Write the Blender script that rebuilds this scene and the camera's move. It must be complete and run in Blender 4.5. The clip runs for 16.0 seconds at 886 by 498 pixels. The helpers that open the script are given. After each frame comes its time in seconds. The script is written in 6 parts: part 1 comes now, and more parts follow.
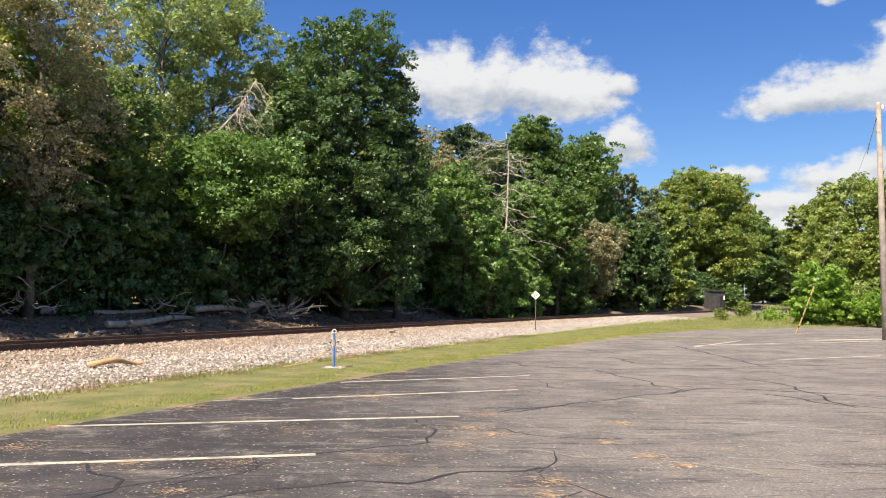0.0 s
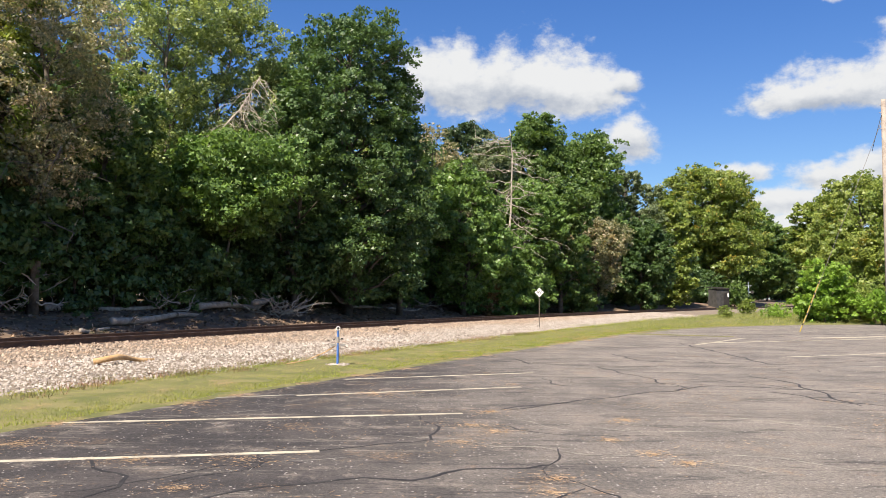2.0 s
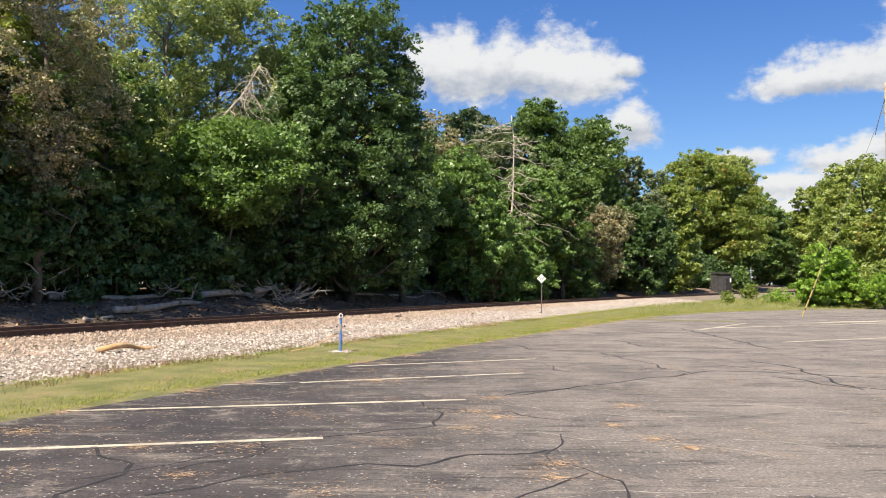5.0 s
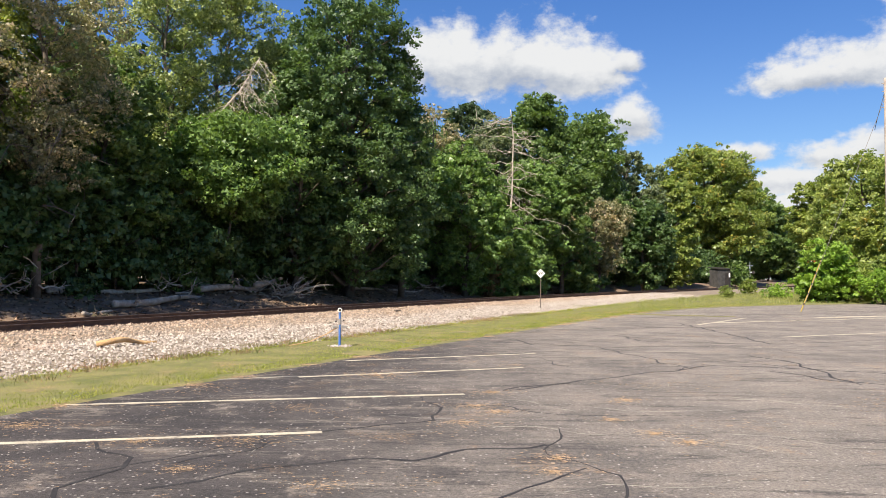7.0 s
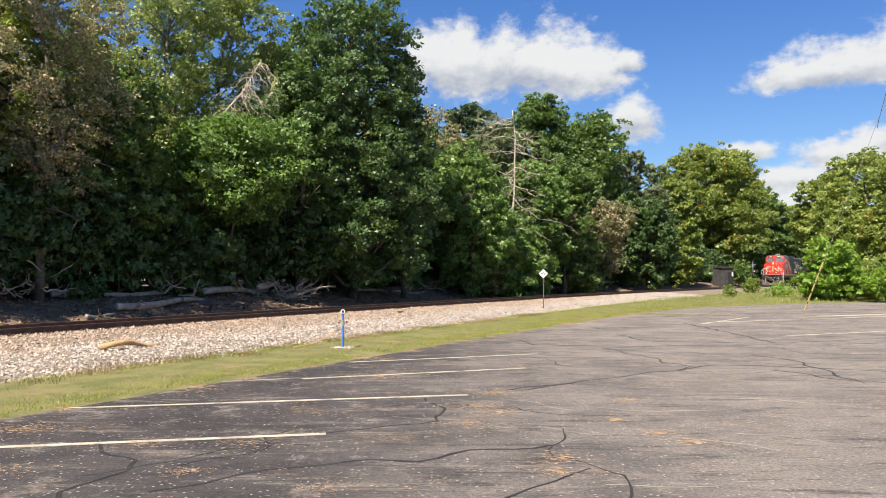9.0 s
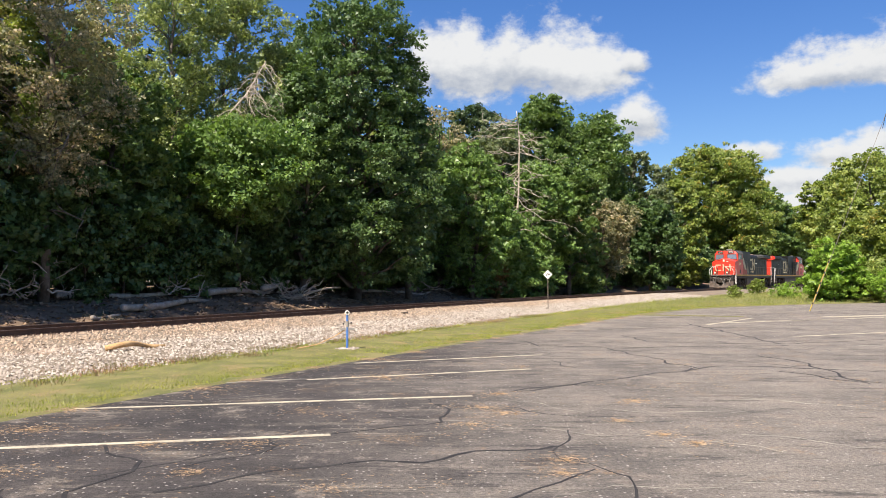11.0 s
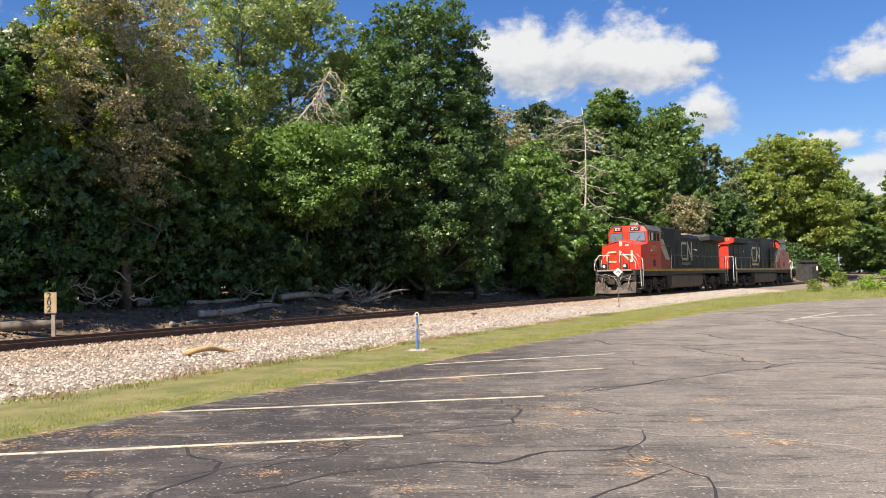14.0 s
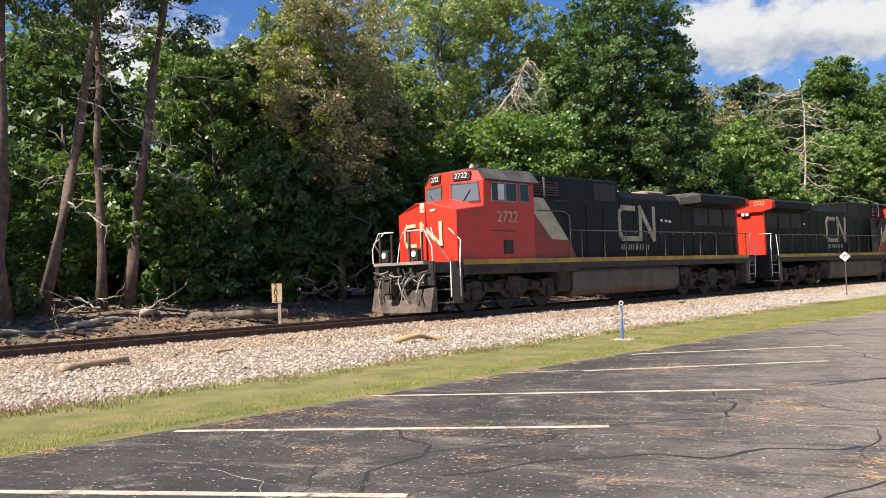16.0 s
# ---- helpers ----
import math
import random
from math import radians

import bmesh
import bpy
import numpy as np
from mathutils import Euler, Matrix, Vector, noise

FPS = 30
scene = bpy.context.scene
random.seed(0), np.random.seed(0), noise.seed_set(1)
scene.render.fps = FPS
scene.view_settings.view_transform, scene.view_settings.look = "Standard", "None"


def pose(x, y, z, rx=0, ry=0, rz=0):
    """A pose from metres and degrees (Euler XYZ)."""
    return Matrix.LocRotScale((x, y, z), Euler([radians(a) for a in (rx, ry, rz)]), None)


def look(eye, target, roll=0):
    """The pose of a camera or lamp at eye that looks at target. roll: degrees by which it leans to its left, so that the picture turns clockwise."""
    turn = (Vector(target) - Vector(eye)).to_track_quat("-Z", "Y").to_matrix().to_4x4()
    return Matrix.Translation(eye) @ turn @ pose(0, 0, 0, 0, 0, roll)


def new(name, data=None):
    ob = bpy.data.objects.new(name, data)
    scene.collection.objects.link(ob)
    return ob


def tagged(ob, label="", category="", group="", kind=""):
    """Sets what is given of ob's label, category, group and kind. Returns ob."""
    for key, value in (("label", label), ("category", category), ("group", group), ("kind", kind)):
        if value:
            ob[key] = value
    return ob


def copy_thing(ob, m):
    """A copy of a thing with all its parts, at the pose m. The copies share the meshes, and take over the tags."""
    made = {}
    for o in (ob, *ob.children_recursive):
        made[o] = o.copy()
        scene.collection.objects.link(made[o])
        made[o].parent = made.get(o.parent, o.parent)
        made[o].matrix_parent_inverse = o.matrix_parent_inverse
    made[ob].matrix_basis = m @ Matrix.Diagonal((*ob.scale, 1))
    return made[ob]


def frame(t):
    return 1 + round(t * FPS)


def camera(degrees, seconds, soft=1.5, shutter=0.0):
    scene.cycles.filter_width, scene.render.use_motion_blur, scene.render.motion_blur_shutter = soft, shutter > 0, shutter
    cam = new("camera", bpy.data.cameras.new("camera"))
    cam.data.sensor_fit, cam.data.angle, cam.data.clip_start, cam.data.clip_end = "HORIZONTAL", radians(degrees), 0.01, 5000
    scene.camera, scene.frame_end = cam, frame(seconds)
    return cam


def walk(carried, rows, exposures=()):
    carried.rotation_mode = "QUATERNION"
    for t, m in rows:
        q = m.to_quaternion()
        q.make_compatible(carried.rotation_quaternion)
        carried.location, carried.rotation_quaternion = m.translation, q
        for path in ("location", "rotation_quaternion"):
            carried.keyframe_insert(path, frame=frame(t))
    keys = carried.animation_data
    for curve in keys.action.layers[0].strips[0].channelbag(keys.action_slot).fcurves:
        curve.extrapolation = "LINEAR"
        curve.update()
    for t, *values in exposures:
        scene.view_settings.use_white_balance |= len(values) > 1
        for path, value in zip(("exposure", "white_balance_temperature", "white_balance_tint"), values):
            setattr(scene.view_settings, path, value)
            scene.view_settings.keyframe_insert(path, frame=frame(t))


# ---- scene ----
# camera: a person stands on the lot and turns slowly to the left
EYE = 1.65
cam = camera(57.6, 16.0, soft=0.8)
TURNS = [
    (0.0, -0.00, 3.55, 0.42), (0.5, 0.18, 3.36, 0.25), (1.0, 0.27, 3.30, 0.20), (1.5, 0.29, 3.35, 0.28),
    (2.0, 0.26, 3.35, 0.47), (2.5, 0.29, 3.10, 0.53), (3.0, 0.32, 2.98, 0.41), (3.5, 0.28, 2.81, 0.25),
    (4.0, 0.33, 2.60, 0.20), (6.5, 0.44, 2.20, 0.15), (7.0, 0.34, 2.03, 0.22), (7.5, 0.36, 1.97, 0.22),
    (8.0, 0.41, 1.99, 0.14), (8.5, 0.45, 2.05, -0.00), (9.0, 0.52, 2.09, -0.14), (11.5, 0.99, 2.22, -0.30),
    (12.0, 1.52, 2.76, -0.77), (12.5, 2.56, 3.42, -0.89), (13.0, 3.64, 3.29, -0.92), (13.5, 4.53, 2.82, -1.13),
    (14.0, 5.63, 2.28, -1.41), (14.5, 7.58, 2.27, -1.61), (15.0, 10.35, 2.45, -1.68), (15.5, 13.66, 2.50, -1.86),
    (16.0, 19.90, 1.92, -2.07)]


def facing(yaw, pitch, roll):
    y, p = radians(yaw), radians(pitch)
    way = Vector((-math.sin(y) * math.cos(p), math.cos(y) * math.cos(p), math.sin(p)))
    return look((0, 0, EYE), Vector((0, 0, EYE)) + 10 * way, roll)


walk(cam, [(t, facing(a, b, c)) for t, a, b, c in TURNS])

# sun and sky
SUN_AZ, SUN_EL = 209.0, 50.0        # degrees clockwise from +y, and above the horizon
sun = new("sun", bpy.data.lights.new("sun", "SUN"))
sun.data.energy, sun.data.angle, sun.data.color = 5.0, radians(0.53), (1.0, 0.905, 0.77)
sa, se = radians(SUN_AZ), radians(SUN_EL)
sun.matrix_world = look((0, 0, 60), Vector((0, 0, 60)) - Vector((math.sin(sa) * math.cos(se), math.cos(sa) * math.cos(se), math.sin(se))))
scene.view_settings.exposure = 1.0

world = bpy.data.worlds.new("world")
scene.world = world
world.use_nodes = True


class Nodes:
    """Short hand for node trees."""

    def __init__(self, tree):
        self.tree = tree
        tree.nodes.clear()

    def add(self, kind):
        return self.tree.nodes.new(kind)

    def link(self, a, b):
        self.tree.links.new(a, b)

    def put(self, socket, value):
        if isinstance(value, bpy.types.NodeSocket):
            self.link(value, socket)
        else:
            socket.default_value = value

    def math(self, op, a, b=0.0, clamp=False):
        n = self.add("ShaderNodeMath")
        n.operation, n.use_clamp = op, clamp
        self.put(n.inputs[0], a)
        self.put(n.inputs[1], b)
        return n.outputs[0]

    def vec(self, op, a, b=(0, 0, 0)):
        n = self.add("ShaderNodeVectorMath")
        n.operation = op
        self.put(n.inputs[0], a)
        self.put(n.inputs[1], b)
        return n.outputs["Value"] if op in ("DOT_PRODUCT", "LENGTH") else n.outputs[0]

    def noise(self, vector, scale, detail=4.0, rough=0.55, out="Fac"):
        n = self.add("ShaderNodeTexNoise")
        self.put(n.inputs["Vector"], vector)
        n.inputs["Scale"].default_value, n.inputs["Detail"].default_value, n.inputs["Roughness"].default_value = scale, detail, rough
        return n.outputs[out]

    def ramp(self, fac, lo, hi, a=0.0, b=1.0, smooth=True):
        n = self.add("ShaderNodeMapRange")
        n.interpolation_type = "SMOOTHSTEP" if smooth else "LINEAR"
        self.put(n.inputs["Value"], fac)
        for key, v in (("From Min", lo), ("From Max", hi), ("To Min", a), ("To Max", b)):
            n.inputs[key].default_value = v
        return n.outputs["Result"]

    def mix(self, fac, a, b, blend="MIX"):
        n = self.add("ShaderNodeMix")
        n.data_type, n.blend_type = "RGBA", blend
        self.put(n.inputs[0], fac)
        self.put(n.inputs[6], a if isinstance(a, bpy.types.NodeSocket) else (*a, 1))
        self.put(n.inputs[7], b if isinstance(b, bpy.types.NodeSocket) else (*b, 1))
        return n.outputs[2]


def make_sky():
    n = Nodes(world.node_tree)
    sky = n.add("ShaderNodeTexSky")
    sky.sky_type, sky.sun_disc, sky.sun_elevation, sky.sun_rotation = "NISHITA", False, se, sa
    sky.altitude, sky.air_density, sky.dust_density, sky.ozone_density = 200, 1.0, 0.3, 2.5
    way = n.add("ShaderNodeTexCoord").outputs["Generated"]
    # cumulus: (azimuth, elevation, half width, half height) in degrees; flat darker bases
    banks = [(0.5, 14.6, 6.0, 3.9), (5.0, 14.8, 6.2, 4.0), (9.2, 14.0, 5.0, 3.0), (12.6, 14.6, 1.8, 1.4), (13.0, 10.6, 2.6, 2.4), (24.2, 12.8, 5.0, 1.7), (28.0, 13.2, 5.6, 2.6), (32.5, 14.6, 6.0, 3.6), (20.0, 8.2, 2.6, 1.1), (25.6, 7.6, 3.4, 1.5), (29.0, 8.4, 4.0, 1.8), (23.0, 6.2, 5.4, 1.5), (24.5, 4.6, 5.0, 1.6), (34.0, 9.0, 6.0, 3.0),
             (26.4, 19.2, 1.2, 0.9), (-40, 13, 10, 6), (-58, 24, 12, 7), (70, 20, 14, 7), (120, 26, 16, 8), (165, 30, 14, 7), (235, 25, 14, 7), (280, 18, 14, 6), (-20, 45, 14, 8), (60, 50, 12, 8)]
    sep = n.add("ShaderNodeSeparateXYZ")
    n.link(way, sep.inputs[0])
    az = n.math("ARCTAN2", sep.outputs[0], sep.outputs[1])
    el = n.math("ARCSINE", sep.outputs[2])
    flat = n.add("ShaderNodeCombineXYZ")
    n.put(flat.inputs[0], az), n.put(flat.inputs[1], n.math("MULTIPLY", el, 1.4))
    puff = n.noise(flat.outputs[0], 9.0, 7.0, 0.55)
    fine = n.noise(flat.outputs[0], 34.0, 5.0, 0.6)
    total, low = None, None
    for a, e, w, h in banks:
        a = (a + 180) % 360 - 180
        du = n.math("DIVIDE", n.math("SUBTRACT", az, radians(a)), radians(w))
        dv = n.math("DIVIDE", n.math("SUBTRACT", el, radians(e)), radians(h))
        below = n.math("MULTIPLY", n.math("MINIMUM", dv, 0.0), 0.55)
        dv2 = n.math("ADD", dv, below)
        r = n.math("SQRT", n.math("ADD", n.math("MULTIPLY", du, du), n.math("MULTIPLY", dv2, dv2)))
        part_ = n.math("SUBTRACT", 1.0, r)
        total = part_ if total is None else n.math("MAXIMUM", total, part_)
        lit = n.math("MULTIPLY", n.math("MAXIMUM", part_, 0.0), dv)
        low = lit if low is None else n.math("ADD", low, lit)
    dens = n.math("ADD", total, n.math("MULTIPLY", n.math("SUBTRACT", puff, 0.5), 1.7))
    dens = n.math("ADD", dens, n.math("MULTIPLY", n.math("SUBTRACT", fine, 0.5), 1.15))
    cover = n.ramp(dens, 0.0, 0.55)
    bright = n.ramp(n.math("ADD", n.math("ADD", low, n.math("MULTIPLY", n.math("SUBTRACT", puff, 0.5), 0.9)), n.math("MULTIPLY", n.math("SUBTRACT", fine, 0.5), 0.7)), -0.38, 0.22)
    cloud = n.mix(bright, (4.0, 4.45, 5.3), (7.9, 7.95, 8.0))
    # thin haze towards the horizon
    tint = n.mix(n.ramp(el, 0.0, 0.42), (0.84, 0.99, 1.16), (0.53, 0.86, 1.36))
    clear = n.mix(1.0, sky.outputs[0], tint, "MULTIPLY")
    both = n.mix(cover, clear, cloud)
    bg = n.add("ShaderNodeBackground")
    n.link(both, bg.inputs["Color"])
    bg.inputs["Strength"].default_value = 0.054
    n.link(bg.outputs[0], n.add("ShaderNodeOutputWorld").inputs[0])


make_sky()

# ---- materials


def material(name, colour, rough=0.8, metal=0.0, second=None, scale=6.0, contrast=(0.35, 0.65), grain=0.15, grain_scale=60.0, bump=0.0, bump_scale=40.0, island=0.0, obj=0.0, spec=0.5, third=None, third_scale=0.5, third_at=(0.55, 0.7)):
    m = bpy.data.materials.new(name)
    m.use_nodes = True
    n = Nodes(m.node_tree)
    at = n.add("ShaderNodeTexCoord").outputs["Object"]
    c = n.mix(n.ramp(n.noise(at, scale, 5.0, 0.6), *contrast), colour, second or [min(1, v * 1.25) for v in colour])
    if third:
        c = n.mix(n.ramp(n.noise(at, third_scale, 5.0, 0.65), *third_at), c, third)
    if grain:
        g = n.noise(at, grain_scale, 3.0, 0.7)
        c = n.mix(1.0, c, n.mix(g, [1 - grain * 2] * 3, [1 + grain * 2] * 3), "MULTIPLY")
    if island:
        geo = n.add("ShaderNodeNewGeometry").outputs["Random Per Island"]
        c = n.mix(1.0, c, n.mix(geo, [1 - island] * 3, [1 + island] * 3), "MULTIPLY")
    if obj:
        rnd = n.add("ShaderNodeObjectInfo").outputs["Random"]
        c = n.mix(1.0, c, n.mix(rnd, [1 - obj] * 3, [1 + obj] * 3), "MULTIPLY")
    b = n.add("ShaderNodeBsdfPrincipled")
    n.link(c, b.inputs["Base Color"])
    b.inputs["Roughness"].default_value, b.inputs["Metallic"].default_value = rough, metal
    b.inputs["Specular IOR Level"].default_value = spec
    if bump:
        bn = n.add("ShaderNodeBump")
        bn.inputs["Strength"].default_value, bn.inputs["Distance"].default_value = bump, 0.02
        n.link(n.noise(at, bump_scale, 5.0, 0.65), bn.inputs["Height"])
        n.link(bn.outputs[0], b.inputs["Normal"])
    n.link(b.outputs[0], n.add("ShaderNodeOutputMaterial").inputs[0])
    return m


def leaf_material(name, a, b, c=None, amount=(0.55, 0.75)):
    """Foliage: two greens in drifts, single leaves varied, some light coming through."""
    m = bpy.data.materials.new(name)
    m.use_nodes = True
    n = Nodes(m.node_tree)
    at = n.add("ShaderNodeTexCoord").outputs["Object"]
    rnd = n.add("ShaderNodeNewGeometry").outputs["Random Per Island"]
    col = n.mix(n.ramp(n.noise(at, 0.55, 3.0, 0.6), 0.35, 0.65), a, b)
    if c:
        col = n.mix(n.ramp(n.math("ADD", n.noise(at, 0.45, 4.0, 0.7), n.math("MULTIPLY", n.math("SUBTRACT", rnd, 0.5), 0.16)), *amount), col, c)
    col = n.mix(1.0, col, n.mix(rnd, (0.6, 0.66, 0.6), (1.62, 1.55, 1.5)), "MULTIPLY")
    d = n.add("ShaderNodeBsdfPrincipled")
    n.link(col, d.inputs["Base Color"])
    d.inputs["Roughness"].default_value = 0.42
    d.inputs["Specular IOR Level"].default_value = 0.45
    t = n.add("ShaderNodeBsdfTranslucent")
    n.link(n.mix(1.0, col, (1.25, 1.3, 0.6), "MULTIPLY"), t.inputs["Color"])
    mixn = n.add("ShaderNodeMixShader")
    mixn.inputs[0].default_value = 0.36
    n.link(d.outputs[0], mixn.inputs[1]), n.link(t.outputs[0], mixn.inputs[2])
    n.link(mixn.outputs[0], n.add("ShaderNodeOutputMaterial").inputs[0])
    return m


BARK = material("bark", (0.10, 0.075, 0.055), 0.95, second=(0.17, 0.14, 0.11), scale=3, grain=0.25, grain_scale=25, bump=0.6, bump_scale=18)
PINE_BARK = material("pine_bark", (0.085, 0.056, 0.045), 0.95, second=(0.17, 0.118, 0.092), scale=4, grain=0.25, grain_scale=22, bump=0.7, bump_scale=14)
DEAD_WOOD = material("dead_wood", (0.33, 0.27, 0.205), 0.9, second=(0.48, 0.42, 0.34), scale=5, grain=0.2, grain_scale=30, bump=0.4)
LEAF = {
    "dark": leaf_material("leaf_dark", (0.066, 0.116, 0.04), (0.1, 0.158, 0.058)),
    "mid": leaf_material("leaf_mid", (0.095, 0.155, 0.045), (0.135, 0.20, 0.06)),
    "bright": leaf_material("leaf_bright", (0.125, 0.205, 0.055), (0.165, 0.25, 0.075)),
    "light": leaf_material("leaf_light", (0.21, 0.265, 0.10), (0.295, 0.33, 0.135)),
    "olive": leaf_material("leaf_olive", (0.19, 0.20, 0.11), (0.27, 0.25, 0.155), (0.42, 0.34, 0.25), (0.5, 0.68)),
    "lime": leaf_material("leaf_lime", (0.175, 0.235, 0.055), (0.25, 0.29, 0.075), (0.30, 0.27, 0.09), (0.6, 0.74)),
    "autumn": leaf_material("leaf_autumn", (0.16, 0.22, 0.05), (0.22, 0.255, 0.06), (0.32, 0.22, 0.045), (0.58, 0.74)),
    "grey": leaf_material("leaf_grey", (0.125, 0.16, 0.085), (0.17, 0.20, 0.105)),
    "pine": leaf_material("leaf_pine", (0.055, 0.09, 0.045), (0.08, 0.115, 0.055)),
    "shade": leaf_material("leaf_shade", (0.072, 0.115, 0.043), (0.10, 0.15, 0.055)),
    "rust": leaf_material("leaf_rust", (0.20, 0.13, 0.06), (0.28, 0.19, 0.10)),
    "sprout": leaf_material("leaf_sprout", (0.17, 0.28, 0.04), (0.22, 0.33, 0.05)),
}

# ---- plan: the railway line is the spine of the place

HEAD, NEAR, BEND, RADIUS = radians(25.43), 18.80, 8.6, 777.0
RAIL = 0.46          # top of the rails over the lot


def along(s):
    """Place, heading and the way towards the lot at s metres along the line."""
    d = Vector((math.sin(HEAD), math.cos(HEAD)))
    n = Vector((math.cos(HEAD), -math.sin(HEAD)))
    p = -n * NEAR
    if s <= BEND:
        return p + d * s, d, n
    a = (s - BEND) / RADIUS
    return (p + d * BEND + RADIUS * (math.sin(a) * d + (1 - math.cos(a)) * n), math.cos(a) * d + math.sin(a) * n, math.cos(a) * n - math.sin(a) * d)


def on(s, v, z=0.0):
    """The point v metres from the line towards the lot."""
    p, d, n = along(s)
    q = p + n * v
    return Vector((q.x, q.y, z))


def heading(s):
    """Degrees by which +x must turn to point along the line."""
    d = along(s)[1]
    return math.degrees(math.atan2(d.y, d.x))


def polar(az, dist, z=0.0):
    return Vector((math.sin(radians(az)) * dist, math.cos(radians(az)) * dist, z))


def mesh_of(name, verts, faces, mats):
    me = bpy.data.meshes.new(name)
    me.from_pydata(verts, [], faces)
    for m in mats if isinstance(mats, (list, tuple)) else [mats]:
        me.materials.append(m)
    return me


def part(name, bm, mat, parent=None, label="", smooth=False):
    """Links a bmesh as one mesh object under a thing."""
    me = bpy.data.meshes.new(name)
    bm.to_mesh(me)
    bm.free()
    for m in mat if isinstance(mat, (list, tuple)) else [mat]:
        me.materials.append(m)
    if smooth:
        for p in me.polygons:
            p.use_smooth = True
    ob = new(name, me)
    if parent:
        ob.parent = parent
    if label:
        ob["label"] = label
    return ob


def thing(name, m, label, category, group="", kind=""):
    ob = new(name)
    ob.empty_display_size = 0.2
    ob.matrix_world = m
    return tagged(ob, label, category, group, kind)


def box(x0, x1, y0, y1, z0, z1, bevel=0.0, bm=None):
    bm = bm or bmesh.new()
    r = bmesh.ops.create_cube(bm, size=1.0)
    for v in r["verts"]:
        v.co = Vector((x0 + (v.co.x + 0.5) * (x1 - x0), y0 + (v.co.y + 0.5) * (y1 - y0), z0 + (v.co.z + 0.5) * (z1 - z0)))
    if bevel:
        es = list({e for v in r["verts"] for e in v.link_edges})
        bmesh.ops.bevel(bm, geom=es, offset=bevel, segments=2, affect="EDGES", clamp_overlap=True)
    return bm


def tube(points, radii, sides=8, bm=None, cap=True):
    """A round rod along points with a radius at each."""
    bm = bm or bmesh.new()
    pts = [Vector(p) for p in points]
    if not isinstance(radii, (list, tuple)):
        radii = [radii] * len(pts)
    rings = []
    up = Vector((0.13, 0.31, 0.94))
    for i, p in enumerate(pts):
        d = (pts[min(i + 1, len(pts) - 1)] - pts[max(i - 1, 0)]).normalized()
        a = d.cross(up if abs(d.dot(up)) < 0.95 else Vector((1, 0, 0))).normalized()
        b = d.cross(a)
        rings.append([bm.verts.new(p + radii[i] * (math.cos(2 * math.pi * k / sides) * a + math.sin(2 * math.pi * k / sides) * b)) for k in range(sides)])
    for r0, r1 in zip(rings, rings[1:]):
        for k in range(sides):
            bm.faces.new((r0[k], r0[(k + 1) % sides], r1[(k + 1) % sides], r1[k]))
    if cap:
        bm.faces.new(rings[0][::-1]), bm.faces.new(rings[-1])
    return bm


def prism(outline, y0, y1, bm=None):
    """An outline in x, z drawn out from y0 to y1."""
    bm = bm or bmesh.new()
    a = [bm.verts.new((x, y0, z)) for x, z in outline]
    b = [bm.verts.new((x, y1, z)) for x, z in outline]
    bm.faces.new(a), bm.faces.new(b[::-1])
    for i in range(len(a)):
        j = (i + 1) % len(a)
        bm.faces.new((a[j], a[i], b[i], b[j]))
    bmesh.ops.recalc_face_normals(bm, faces=bm.faces)
    return bm

# ---- ground
LOT_EDGE, GRASS_EDGE = 9.85, 7.0


